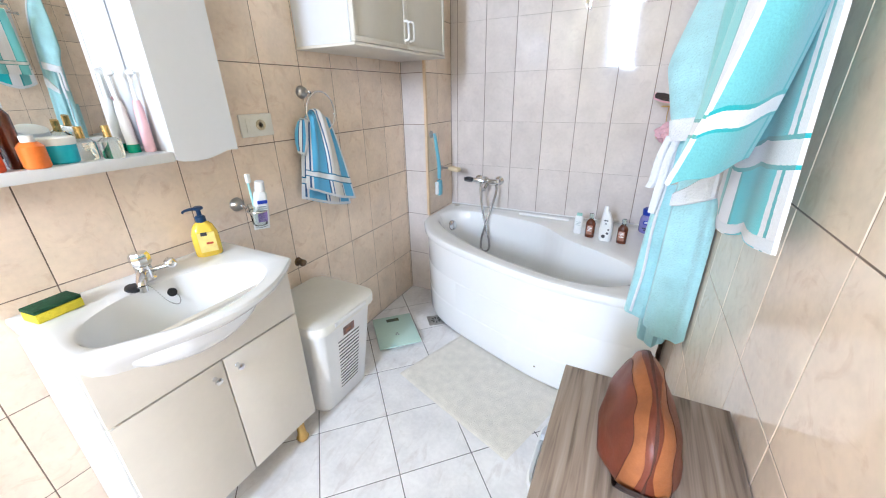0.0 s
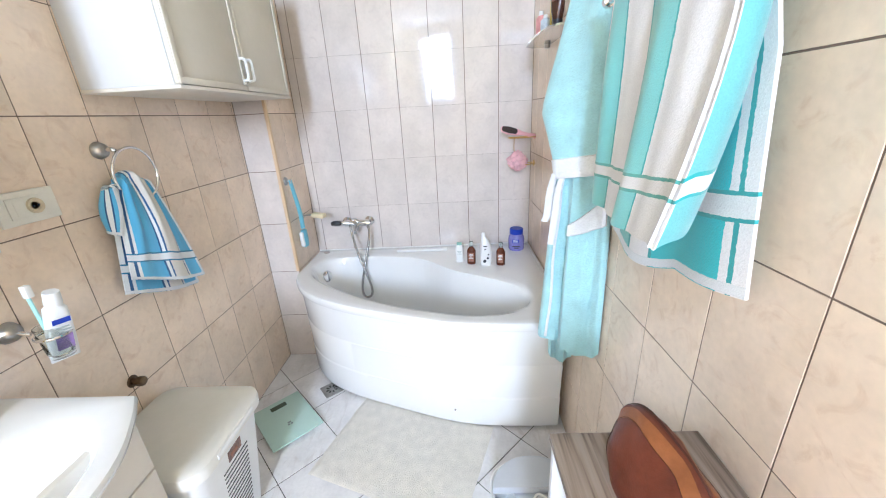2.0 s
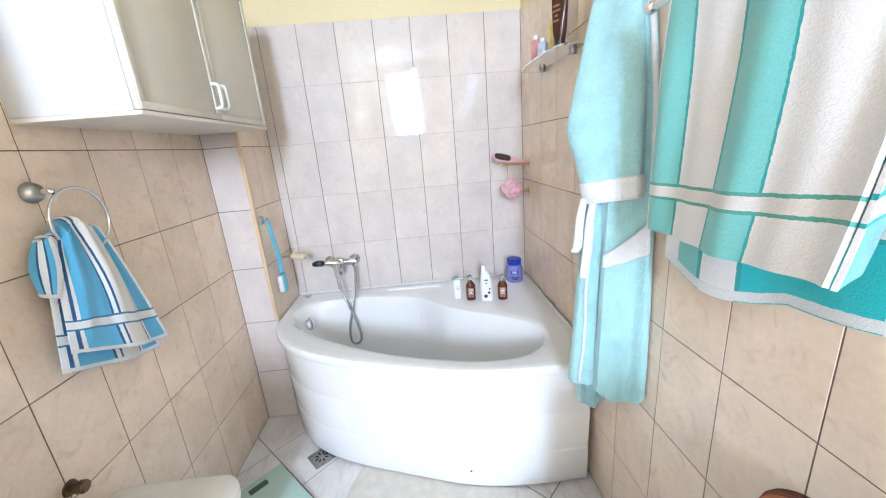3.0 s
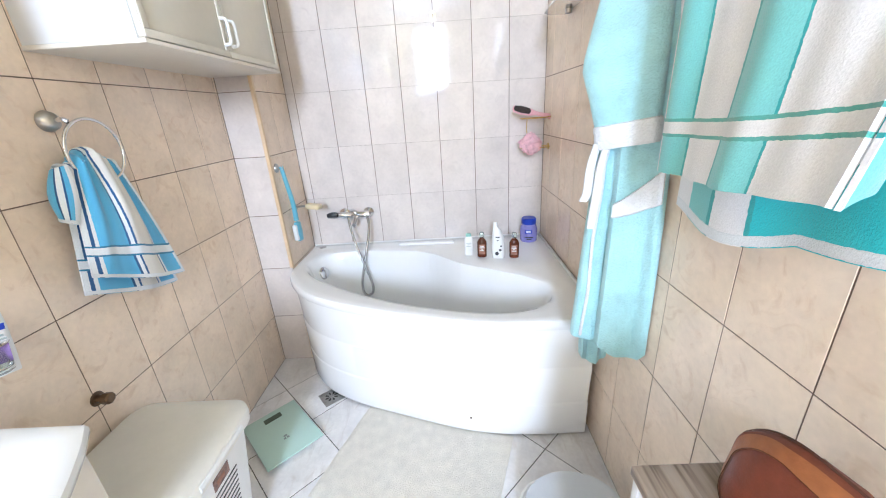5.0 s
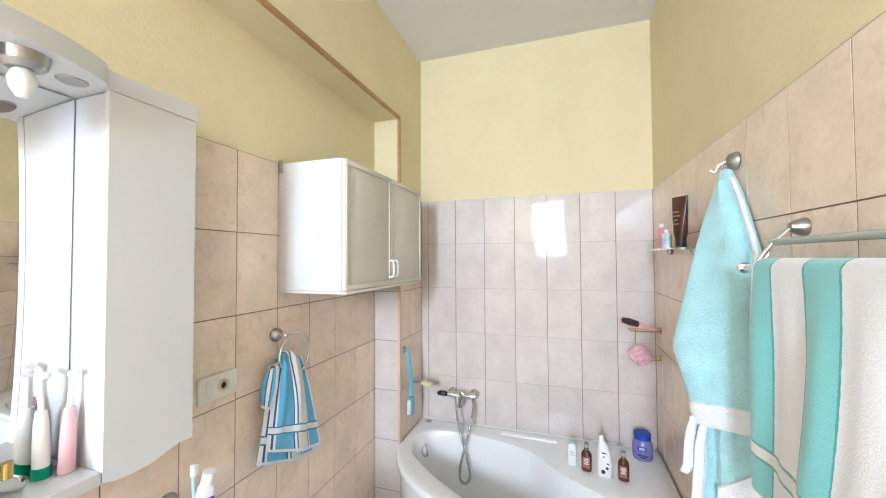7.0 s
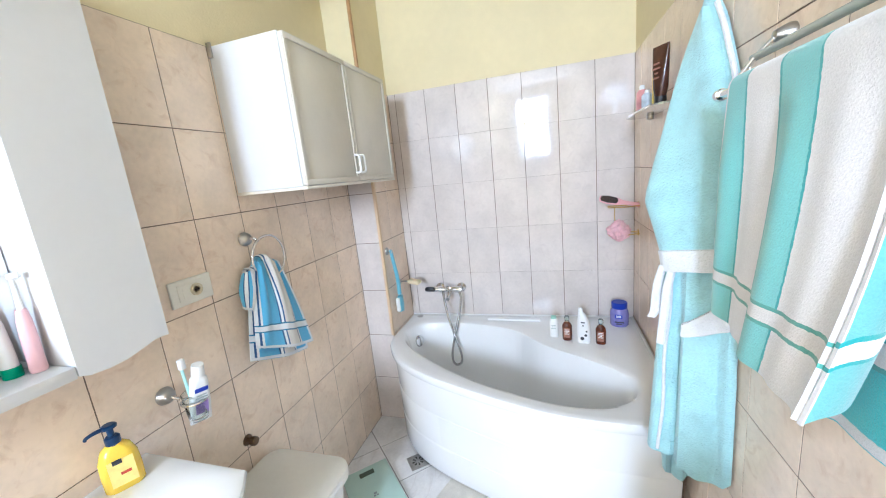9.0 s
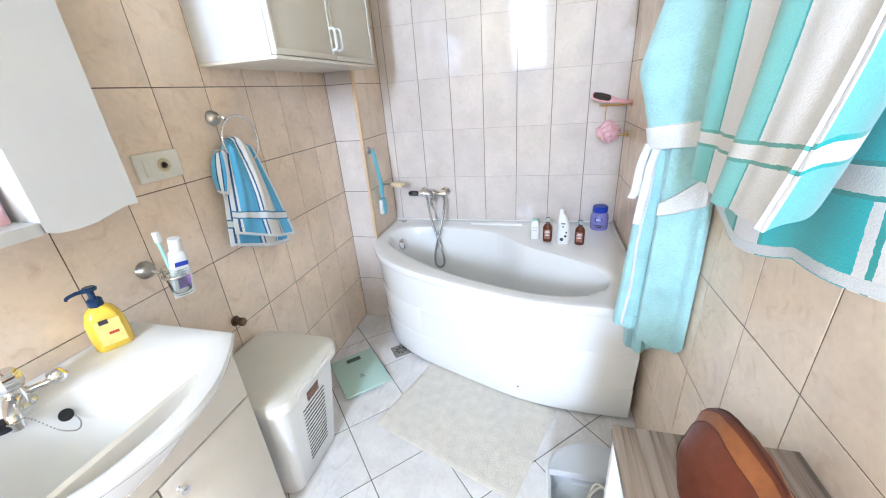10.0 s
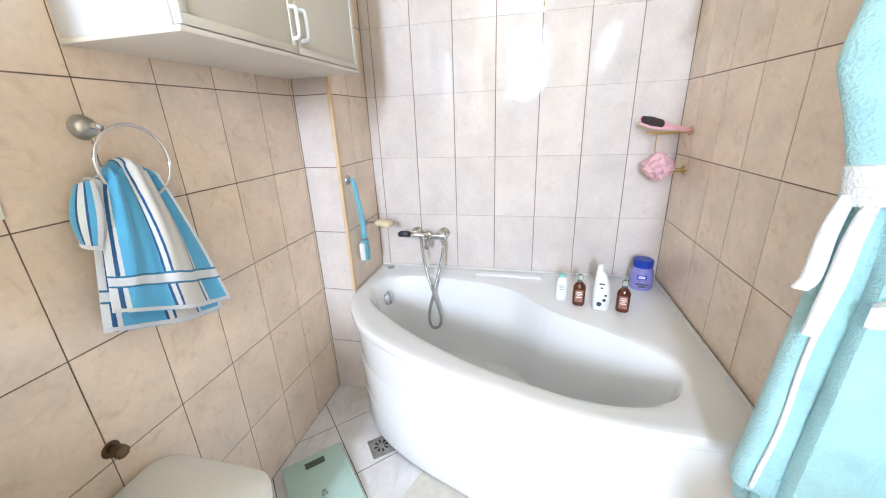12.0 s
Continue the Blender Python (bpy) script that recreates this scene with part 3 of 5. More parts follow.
bs = tagged(part("washbasin", loft(rings, cap0=False), CERAM), "white ceramic washbasin with a bowed front on the vanity", "washbasin")
part("overflow_hole", moved(lathe([(0, 0), (0.012, 0), (0.014, 0.003), (0.009, 0.004), (0.0, 0.002)], 18), pose(-0.869, -1.985, 0.815, 0, 66, 0)), PLAST_K, bs, "dark overflow hole")
pl = thing("basin_plug", -0.888, -2.066, 0.8575, "black rubber basin plug on a bead chain beside the tap", "plug", 25)
part("stopper", moved(lathe([(0, 0), (0.018, 0), (0.020, 0.003), (0.018, 0.009), (0.008, 0.012), (0, 0.012)], 22, sx=1.25), pose(0, 0, 0.004, 8, 10, 0)), PLAST_K, pl)
chain = smooth_line([(0.004, 0.010, 0.016), (0.034, 0.018, 0.004), (0.062, 0.030, -0.052), (0.074, 0.052, -0.076), (0.064, 0.074, -0.064), (0.034, 0.080, -0.034)], 9)
bm = bmesh.new()
for p in chain:
    merge(bm, moved(lathe([(0, -0.0019), (0.0014, -0.0013), (0.0019, 0), (0.0014, 0.0013), (0, 0.0019)], 6), Matrix.Translation(p)))
part("bead_chain", bm, BRUSHED, pl, "thin metal bead chain")
part("waste", moved(lathe([(0, 0), (0.026, 0), (0.028, 0.003), (0.02, 0.004), (0, 0.002)], 22), pose(-0.718, -2.018, 0.7005)), CHROME, bs)

tp = thing("basin_tap", -0.935, -2.01, 0.856, "chrome basin mixer tap with two faceted knobs", "tap", -28)
part("base", lathe([(0, 0), (0.026, 0), (0.027, 0.006), (0.022, 0.012), (0.022, 0.05), (0, 0.05)], 22), CHROME, tp)
part("spout", tube([(0.0, 0, 0.03), (0.035, -0.003, 0.033), (0.065, -0.006, 0.022), (0.076, -0.006, 0.010)], lambda t: 0.015 - 0.003 * t, 12), CHROME, tp)
part("spout_nozzle", moved(lathe([(0, 0), (0.012, 0), (0.013, 0.018), (0, 0.018)], 16), pose(0.077, -0.006, -0.004)), CHROME, tp)
part("knob", lathe([(0, 0.05), (0.022, 0.05), (0.027, 0.058), (0.027, 0.082), (0.022, 0.092), (0, 0.094)], 8), CHROME, tp, "faceted chrome knob")
part("knob_arm", tube([(0.0, 0.015, 0.030), (0.012, 0.045, 0.036), (0.018, 0.062, 0.040)], 0.008, 10), CHROME, tp)
part("knob", moved(lathe([(0, 0), (0.013, 0), (0.018, 0.006), (0.018, 0.020), (0.013, 0.026), (0, 0.027)], 8), Matrix.Translation((0.018, 0.060, 0.040)) @ Matrix.Rotation(radians(-62), 4, "X")), CHROME, tp, "faceted chrome knob")

YEL = mat("yellow_liquid_soap", (0.88, 0.60, 0.05), 0.15, vary=0.06, scale=20, coat=0.3, sss=0.1)
pb = thing("soap_dispenser", -0.945, -1.80, 0.858, "yellow liquid hand soap bottle with a dark blue pump", "soap dispenser", 62)
part("body", loft([rrect(-w, w, -d, d, min(w, d) * 0.85, z) for w, d, z in ((0.036, 0.022, 0), (0.041, 0.026, 0.006), (0.042, 0.027, 0.05), (0.040, 0.026, 0.085), (0.030, 0.022, 0.112), (0.016, 0.015, 0.125))]), YEL, pb)
part("collar", lathe([(0, 0.122), (0.016, 0.122), (0.016, 0.142), (0.012, 0.146), (0, 0.146)], 18), mat("dark_blue_plastic", (0.008, 0.035, 0.10), 0.3), pb)
part("pump_head", merge(lathe([(0, 0.146), (0.007, 0.146), (0.007, 0.166), (0.016, 0.168), (0.017, 0.174), (0.012, 0.178), (0, 0.178)], 18), tube([(-0.008, -0.003, 0.172), (-0.026, -0.008, 0.173), (-0.042, -0.012, 0.170), (-0.046, -0.013, 0.164)], lambda t: 0.0055 - 0.002 * t, 10)), bpy.data.materials["dark_blue_plastic"], pb, "dark blue pump head")
part("paper_label", moved(box(-0.026, 0.026, -0.001, 0.001, 0.02, 0.09, 0.0), pose(0.002, -0.0275, 0)), mat("pale_yellow_label", (0.93, 0.72, 0.22), 0.4, vary=0.12, scale=40), pb)
bars([0.55], 0.034, 0.012, 0, INK, pb, pose(-0.004, -0.0295, 0.092))
bars([0.7], 0.03, 0.007, 0, mat("red_print", (0.5, 0.06, 0.03), 0.5), pb, pose(0.008, -0.0295, 0.055))

spg = thing("dish_sponge", -0.935, -2.225, 0.8605, "yellow cleaning sponge with a dark green scouring side", "sponge", 8)
part("foam", box(-0.032, 0.032, -0.05, 0.05, 0, 0.026, 0.004), mat("yellow_foam", (0.85, 0.72, 0.03), 0.9, vary=0.12, scale=60, bump=0.8, bump_scale=220), spg)
part("scourer", box(-0.032, 0.032, -0.05, 0.05, 0.026, 0.036, 0.003), mat("green_scourer", (0.02, 0.08, 0.03), 0.95, vary=0.3, scale=90, bump=1.0, bump_scale=300), spg, "dark green scouring pad")

# ---- laundry hamper ----
ha = thing("laundry_hamper", -0.82, -1.465, 0, "white plastic laundry hamper with slotted front and hinged lid", "laundry hamper")
part("body", loft([rrect(-0.175 + t * -0.01, a, -b, b, 0.05, z, 8) for z, a, b, t in ((0.0, 0.09, 0.145, 0), (0.012, 0.102, 0.152, 0), (0.2, 0.128, 0.165, 0.4), (0.40, 0.152, 0.178, 0.8), (0.485, 0.160, 0.182, 1))], cap1=True), PLAST_W, ha)
lidr = []
for e, z in ((0.004, 0.470), (0.012, 0.474), (0.014, 0.500), (0.012, 0.515), (0.002, 0.524), (-0.03, 0.529), (-0.09, 0.531)):
    lidr.append(rrect(-0.185 - min(e, 0.004), 0.172 + e, -0.184 - e, 0.184 + e, 0.06 + e * 0.5, z, 8))
part("lid", loft(lidr), PLAST_C, ha, "cream hinged lid")
part("lid_grip", loft([[(0.180 + 0.012 * math.cos(t) , 0.10 * s, 0.496 + 0.012 * math.sin(t)) for t in [2 * math.pi * k / 8 for k in range(8)]] for s in (-1, -0.5, 0, 0.5, 1)]), PLAST_W, ha)
SLOTK = mat("slot_shadow_grey", (0.10, 0.10, 0.10), 0.6, vary=0.1)
for k in range(15):
    z = 0.368 - 0.0195 * k
    fx = float(np.interp(z, [0.012, 0.2, 0.4, 0.485], [0.102, 0.128, 0.152, 0.160]))
    part("slot", moved(box(-0.003, 0.003, -0.070 + 0.0008 * k, 0.070 - 0.0008 * k, -0.003, 0.003, 0.0012), pose(fx - 0.0012, 0.008, z, 0, 7, 0)), SLOTK, ha)
st = part("sticker", moved(box(-0.0008, 0.0008, -0.036, 0.036, -0.021, 0.021), pose(0.1535, 0.008, 0.408, 0, 5, 0)), mat("faded_brown_sticker", (0.28, 0.17, 0.14), 0.5, vary=0.5, scale=60), ha, "small brown printed sticker")
part("sticker_print", moved(box(-0.0012, 0.0012, -0.022, 0.014, -0.01, 0.006), pose(0.1535, 0.008, 0.408, 0, 5, 0)), LABELR, st)

# ---- bathroom scale, mat, floor drain, pipe stub ----
SCG = mat("pale_green_glass", (0.52, 0.70, 0.62), 0.08, vary=0.02, scale=4, coat=0.5)
sc = thing("bathroom_scale", -0.79, -0.94, 0, "pale green glass bathroom scale with a small dark display", "scale", 45)
part("glass_plate", box(-0.125, 0.125, -0.16, 0.16, 0.018, 0.026, 0.003), SCG, sc)
for fx in (-0.1, 0.1):
    for fy in (-0.11, 0.11):
        part("foot", moved(lathe([(0, 0), (0.016, 0), (0.018, 0.006), (0.018, 0.018), (0, 0.018)], 16), pose(fx, fy, 0)), PLAST_K, sc)
dp = part("display", box(-0.04, 0.04, 0.095, 0.127, 0.0262, 0.0278, 0.0008), mat("lcd_grey", (0.10, 0.13, 0.10), 0.2, vary=0.05), sc, "dark grey display")
bm = bmesh.new()
box(-0.008, 0.008, -0.042, -0.03, 0.0262, 0.0268, bm=bm)
box(-0.012, -0.002, -0.056, -0.046, 0.0262, 0.0268, bm=bm)
box(0.002, 0.012, -0.056, -0.046, 0.0262, 0.0268, bm=bm)
part("emblem", bm, mat("grey_emblem", (0.25, 0.30, 0.30), 0.5), sc)

MATC = mat("beige_bath_mat", (0.79, 0.745, 0.655), 0.95, vary=0.08, scale=25, bump=0.9, bump_scale=260, sheen=0.3)
bm = bmesh.new()
nu, nv = 48, 36
grid = [[None] * (nv + 1) for _ in range(nu + 1)]
for i in range(nu + 1):
    for j in range(nv + 1):
        x, y = -0.355 + 0.71 * i / nu, -0.25 + 0.50 * j / nv
        z = 0.006 + 0.0015 * noise.noise(Vector((x * 9, y * 9, 0)))
        if i in (0, nu) or j in (0, nv):
            z = 0.001
        grid[i][j] = bm.verts.new((x + 0.003 * noise.noise(Vector((y * 11, x * 3, 5))), y + 0.003 * noise.noise(Vector((x * 11, 3, y * 3))), z))
for i in range(nu):
    for j in range(nv):
        bm.faces.new((grid[i][j], grid[i + 1][j], grid[i + 1][j + 1], grid[i][j + 1]))
mt = tagged(part("bath_mat", moved(bm, pose(-0.155, -1.115, 0.0005, 0, 0, -19.3)), MATC), "thin beige woven bath mat lying beside the bathtub", "bath mat")

fd = thing("floor_drain", -0.632, -0.705, 0, "square metal floor drain with star-shaped slots", "drain", 40)
part("plate", box(-0.052, 0.052, -0.052, 0.052, 0.0, 0.004, 0.0015), mat("dull_steel", (0.42, 0.41, 0.38), 0.35, metal=0.7, vary=0.2, scale=30), fd)
for k in range(8):
    part("slot", moved(loft([[(0.013, -0.002, z), (0.030, -0.0055, z), (0.034, 0, z), (0.030, 0.0055, z), (0.013, 0.002, z)] for z in (0.0032, 0.0046)]), pose(0, 0, 0, 0, 0, 45 * k)), PLAST_K, fd)
ps = thing("pipe_stub", XL, -1.375, 0.635, "tarnished capped pipe stub sticking out of the tiles", "pipe")
part("stub", moved(lathe([(0, 0), (0.012, 0), (0.012, 0.02), (0.017, 0.022), (0.017, 0.040), (0.012, 0.044), (0, 0.044)], 8), pose(0, 0, 0, 0, 90, 0)), DARKMETAL, ps)
part("escutcheon", moved(lathe([(0, 0), (0.022, 0), (0.02, 0.004), (0, 0.005)], 18), pose(0, 0, 0, 0, 90, 0)), DARKMETAL, ps)

# ---- socket ----
so = thing("wall_socket", XL, -1.453, 1.274, "ivory double electrical socket plate on the tiles", "socket")
IVORY = mat("ivory_plastic", (0.86, 0.83, 0.72), 0.35, vary=0.04, scale=20)
part("plate", box(0, 0.010, -0.074, 0.074, -0.043, 0.043, 0.004, 3), IVORY, so)
part("inner_frame", box(0.010, 0.013, -0.050, 0.050, -0.027, 0.027, 0.001), IVORY, so)
part("outlet", moved(lathe([(0, 0.0), (0.010, 0.0), (0.012, 0.004), (0.02, 0.0055), (0.021, 0.002), (0.021, 0)], 24), pose(0.013, 0.012, 0, 0, 90, 0)), mat("aged_ivory", (0.70, 0.60, 0.40), 0.4, vary=0.1), so)
for s in (-1, 1):
    part("pin_hole", moved(lathe([(0, 0), (0.003, 0), (0.003, 0.001), (0, 0.001)], 10), pose(0.0165, 0.012 + s * 0.006, 0, 0, 90, 0)), PLAST_K, so)
part("blank_cover", box(0.013, 0.0145, -0.036, -0.012, -0.02, 0.02, 0.0008), IVORY, so)

# ---- cloth ----
def cloth_mat(name, stripes, bands, bump=0.3):
    """Terry cloth: stripes across u as (start, colour), bands along v as (v0, v1, colour, edge colour)."""
    m = bpy.data.materials.new(name)
    m.use_nodes = True
    nt = m.node_tree
    b = nt.nodes["Principled BSDF"]
    b.inputs["Roughness"].default_value = 0.95
    b.inputs["Sheen Weight"].default_value = 0.4
    uv = nt.nodes.new("ShaderNodeUVMap")
    sep = nt.nodes.new("ShaderNodeSeparateXYZ")
    nz = nt.nodes.new("ShaderNodeTexNoise")
    nz.inputs["Scale"].default_value = 60
    nt.links.new(uv.outputs["UV"], nz.inputs["Vector"])
    wob = nt.nodes.new("ShaderNodeVectorMath")
    wob.operation = "MULTIPLY_ADD"
    nt.links.new(nz.outputs["Color"], wob.inputs[0])
    wob.inputs[1].default_value = (0.012, 0.006, 0)
    nt.links.new(uv.outputs["UV"], wob.inputs[2])
    nt.links.new(wob.outputs[0], sep.inputs[0])

    def ramp(elements, src):
        r = nt.nodes.new("ShaderNodeValToRGB")
        r.color_ramp.interpolation = "CONSTANT"
        els = r.color_ramp.elements
        els[0].position, els[0].color = elements[0][0], (*elements[0][1], 1)
        els[1].position, els[1].color = elements[1][0], (*elements[1][1], 1)
        for p, c in elements[2:]:
            e = els.new(p)
            e.color = (*c, 1)
        nt.links.new(src, r.inputs["Fac"])
        return r.outputs["Color"]

    col = ramp(stripes, sep.outputs["X"])
    if bands:
        mask, colour = [(0.0, (0, 0, 0))], [(0.0, (1, 1, 1))]
        for v0, v1, c, edge in bands:
            w = (v1 - v0) * 0.16
            mask += [(v0, (1, 1, 1)), (v1, (0, 0, 0))]
            colour += [(v0, edge), (v0 + w, c), (v1 - w, edge)]
        mix = nt.nodes.new("ShaderNodeMix")
        mix.data_type = "RGBA"
        nt.links.new(ramp(mask, sep.outputs["Y"]), mix.inputs["Factor"])
        nt.links.new(col, mix.inputs["A"])
        nt.links.new(ramp(colour, sep.outputs["Y"]), mix.inputs["B"])
        col = mix.outputs["Result"]
    hs = nt.nodes.new("ShaderNodeMix")
    hs.data_type, hs.blend_type = "RGBA", "MULTIPLY"
    tc = nt.nodes.new("ShaderNodeTexCoord")
    n2 = nt.nodes.new("ShaderNodeTexNoise")
    n2.inputs["Scale"].default_value, n2.inputs["Detail"].default_value = 330, 3
    nt.links.new(tc.outputs["Object"], n2.inputs["Vector"])
    r2 = nt.nodes.new("ShaderNodeMapRange")
    r2.inputs["From Min"].default_value, r2.inputs["From Max"].default_value = 0.3, 0.7
    r2.inputs["To Min"].default_value, r2.inputs["To Max"].default_value = 0.92, 1.03
    nt.links.new(n2.outputs["Fac"], r2.inputs["Value"])
    hs.inputs["Factor"].default_value = 1
    nt.links.new(col, hs.inputs["A"])
    nt.links.new(r2.outputs["Result"], hs.inputs["B"])
    nt.links.new(hs.outputs["Result"], b.inputs["Base Color"])
    bp = nt.nodes.new("ShaderNodeBump")
    bp.inputs["Strength"].default_value, bp.inputs["Distance"].default_value = bump, 0.004
    nt.links.new(n2.outputs["Fac"], bp.inputs["Height"])
    nt.links.new(bp.outputs["Normal"], b.inputs["Normal"])
    return m


def sheet(fn, nu, nv, thick):
    """A cloth sheet from fn(u, v) with thickness and a UV map."""
    bm = bmesh.new()
    uvl = bm.loops.layers.uv.new("UVMap")
    vs = [[bm.verts.new(fn(i / nu, j / nv)) for j in range(nv + 1)] for i in range(nu + 1)]
    for i in range(nu):
        for j in range(nv):
            f = bm.faces.new((vs[i][j], vs[i + 1][j], vs[i + 1][j + 1], vs[i][j + 1]))
            for lp, (a, c) in zip(f.loops, ((i, j), (i + 1, j), (i + 1, j + 1), (i, j + 1))):
                lp[uvl].uv = (a / nu, c / nv)
    bm.normal_update()
    nrm = [[vs[i][j].normal.copy() for j in range(nv + 1)] for i in range(nu + 1)]
    wb = [[bm.verts.new(vs[i][j].co - nrm[i][j] * thick) for j in range(nv + 1)] for i in range(nu + 1)]

    def quad(c, k):
        f = bm.faces.new(c)
        for lp, (a, d) in zip(f.loops, k):
            lp[uvl].uv = (a / nu, d / nv)
    for i in range(nu):
        for j in range(nv):
            quad((wb[i][j], wb[i][j + 1], wb[i + 1][j + 1], wb[i + 1][j]), ((i, j), (i, j + 1), (i + 1, j + 1), (i + 1, j)))
    for i in range(nu):
        for j in (0, nv):
            c = (vs[i][j], wb[i][j], wb[i + 1][j], vs[i + 1][j])
            quad(c if j == 0 else c[::-1], ((i, j), (i, j), (i + 1, j), (i + 1, j)) if j == 0 else ((i + 1, j), (i + 1, j), (i, j), (i, j)))
    for j in range(nv):
        for i in (0, nu):
            c = (vs[i][j], vs[i][j + 1], wb[i][j + 1], wb[i][j])
            quad(c if i == 0 else c[::-1], ((i, j), (i, j + 1), (i, j + 1), (i, j)) if i == 0 else ((i, j), (i, j + 1), (i, j + 1), (i, j)))
    bmesh.ops.recalc_face_normals(bm, faces=bm.faces[:])
    return bm


AQUA, WHITEC, TEAL, GREENE, SOFT, FOLDA = (0.045, 0.52, 0.56), (0.80, 0.79, 0.79), (0.04, 0.36, 0.36), (0.10, 0.36, 0.30), (0.22, 0.58, 0.56), (0.17, 0.45, 0.46)

# ---- towel ring with hand towel ----
tr = thing("towel_ring", XL, -1.195, 1.395, "brushed metal towel ring mounted on the wall tiles", "towel ring")
part("rosette", moved(lathe([(0, 0), (0.026, 0), (0.028, 0.006), (0.022, 0.022), (0.012, 0.03), (0, 0.032)], 24), pose(0, 0, 0, 0, 90, 0)), BRUSHED, tr)
part("post", tube([(0.02, 0, 0), (0.045, 0, 0.002), (0.056, 0.004, -0.004)], 0.007, 10), CHROME, tr)
part("ring", tube([(0.055, 0.055 + 0.088 * math.cos(a), -0.085 + 0.088 * math.sin(a)) for a in [radians(150 - 7.5 * k * 2) for k in range(25)]], 0.0045, 10, 2), CHROME, tr)
BLUE, DBLUE, OFFW = (0.14, 0.47, 0.76), (0.03, 0.11, 0.28), (0.74, 0.72, 0.67)
HT = cloth_mat("blue_striped_terry", [(0.0, (0.8, 0.82, 0.84)), (0.05, DBLUE), (0.08, (0.8, 0.82, 0.84)), (0.11, BLUE), (0.43, DBLUE), (0.455, (0.8, 0.82, 0.84)), (0.49, DBLUE), (0.51, OFFW), (0.72, DBLUE), (0.74, (0.8, 0.82, 0.84)), (0.77, BLUE), (0.97, (0.8, 0.82, 0.84))],
               [(0.70, 0.80, (0.78, 0.80, 0.82), (0.04, 0.20, 0.36)), (0.965, 1.0, (0.75, 0.77, 0.8), (0.7, 0.72, 0.75))])


def towel_drop(u, v, layer):
    """A gathered cloth that spreads as it falls from the ring: u across, v down."""
    e = v ** 0.8
    y0, y1 = -1.232 - 0.068 * e, -1.088 + 0.105 * e ** 1.1
    y = y0 + (y1 - y0) * u - 0.018 * layer * v
    zb = 0.985 - 0.075 * math.sin(1.9 * u) - 0.05 * u * u - 0.045 * layer * (1 - 0.4 * u)
    zt = 1.288 - 0.016 * math.cos(2 * math.pi * u) - 0.004 * math.sin(u * 21)
    pleat = (0.5 + 0.5 * math.sin(u * 14 - 0.9 + 0.8 * v)) * 0.020 * (1 - 0.62 * e) + 0.004 * math.sin(u * 37 + 2 * v) * (1 - v)
    bulge = 0.022 * math.sin(math.pi * u) * math.sin(math.pi * min(1, v * 1.3) * 0.8)
    x = -0.978 + pleat + bulge + 0.012 * v - 0.022 * layer
    return (max(x, XL + 0.008), y, zt + (zb - zt) * v)


hand = thing("hand_towel", 0, 0, 0, "blue and white striped terry hand towel hanging through the ring", "towel")
part("front_layer", sheet(lambda u, v: towel_drop(u, v, 0), 90, 44, 0.005), HT, hand)
part("back_layer", sheet(lambda u, v: towel_drop(u, v, 1), 60, 36, 0.005), HT, hand)


def knot(u, v):
    """The roll of cloth that lies over the ring."""
    x, y, z = towel_drop(u, 0.0, 0)
    a = math.pi * v
    return (x - 0.022 + 0.022 * math.cos(a), y, z + 0.018 * math.sin(a))


part("top_fold", sheet(knot, 60, 10, 0.005), HT, hand)


def flap(u, v):
    """A loose fold that hangs beside the main fall."""
    a = 2.4 * u - 0.5
    r = 0.014 + 0.010 * math.sin(math.pi * min(1, v * 1.1))
    return (-0.975 + r * math.sin(a), -1.252 - 0.030 * v - r * math.cos(a) * 1.2, 1.286 - 0.012 * (1 - u) - (0.125 + 0.03 * u) * v)


HT2 = cloth_mat("blue_striped_terry_fold", [(0.0, BLUE), (0.34, DBLUE), (0.40, (0.8, 0.82, 0.84)), (0.58, DBLUE), (0.64, BLUE), (0.80, (0.8, 0.82, 0.84))], [(0.93, 1.0, (0.75, 0.77, 0.8), (0.7, 0.72, 0.75))])
part("side_flap", sheet(flap, 24, 20, 0.005), HT2, hand)

# ---- tumbler holder with toothpaste ----
cu = thing("tumbler_holder", XL, -1.60, 0.975, "chrome wall holder with a clear glass tumbler", "holder")
part("rosette", moved(lathe([(0, 0), (0.026, 0), (0.028, 0.006), (0.022, 0.022), (0.012, 0.03), (0, 0.032)], 24), pose(0, -0.015, 0.012, 0, 90, 0)), BRUSHED, cu)
part("arm", tube([(0.02, -0.015, 0.012), (0.05, -0.005, 0.0)], 0.006, 10), CHROME, cu)
part("holding_ring", moved(bm := tube([(0.036 * math.cos(a), 0.036 * math.sin(a), 0) for a in [2 * math.pi * k / 24 for k in range(25)]], 0.004, 8, 2), pose(0.088, 0.012, -0.01)), CHROME, cu)
gl = lathe([(0, -0.075), (0.026, -0.075), (0.028, -0.06), (0.033, 0.015), (0.031, 0.015), (0.026, -0.06), (0.02, -0.068), (0, -0.07)], 28)
part("glass", moved(gl, pose(0.088, 0.012, 0)), GLASS, cu, "clear glass tumbler")
mpt = pose(-0.930, -1.583, 0.912, 12, 4, 70)
pt = thing("toothpaste_tube", 0, 0, 0, "white toothpaste tube with blue print standing in the tumbler", "toothpaste")
part("body", moved(loft([rrect(-w, w, -d, d, min(w, d) * 0.8, z) for w, d, z in ((0.013, 0.013, 0), (0.022, 0.019, 0.012), (0.026, 0.017, 0.05), (0.029, 0.012, 0.11), (0.030, 0.005, 0.165))]), mpt @ pose(0, 0, 0.14, 180, 0, 0)), PLAST_W, pt)
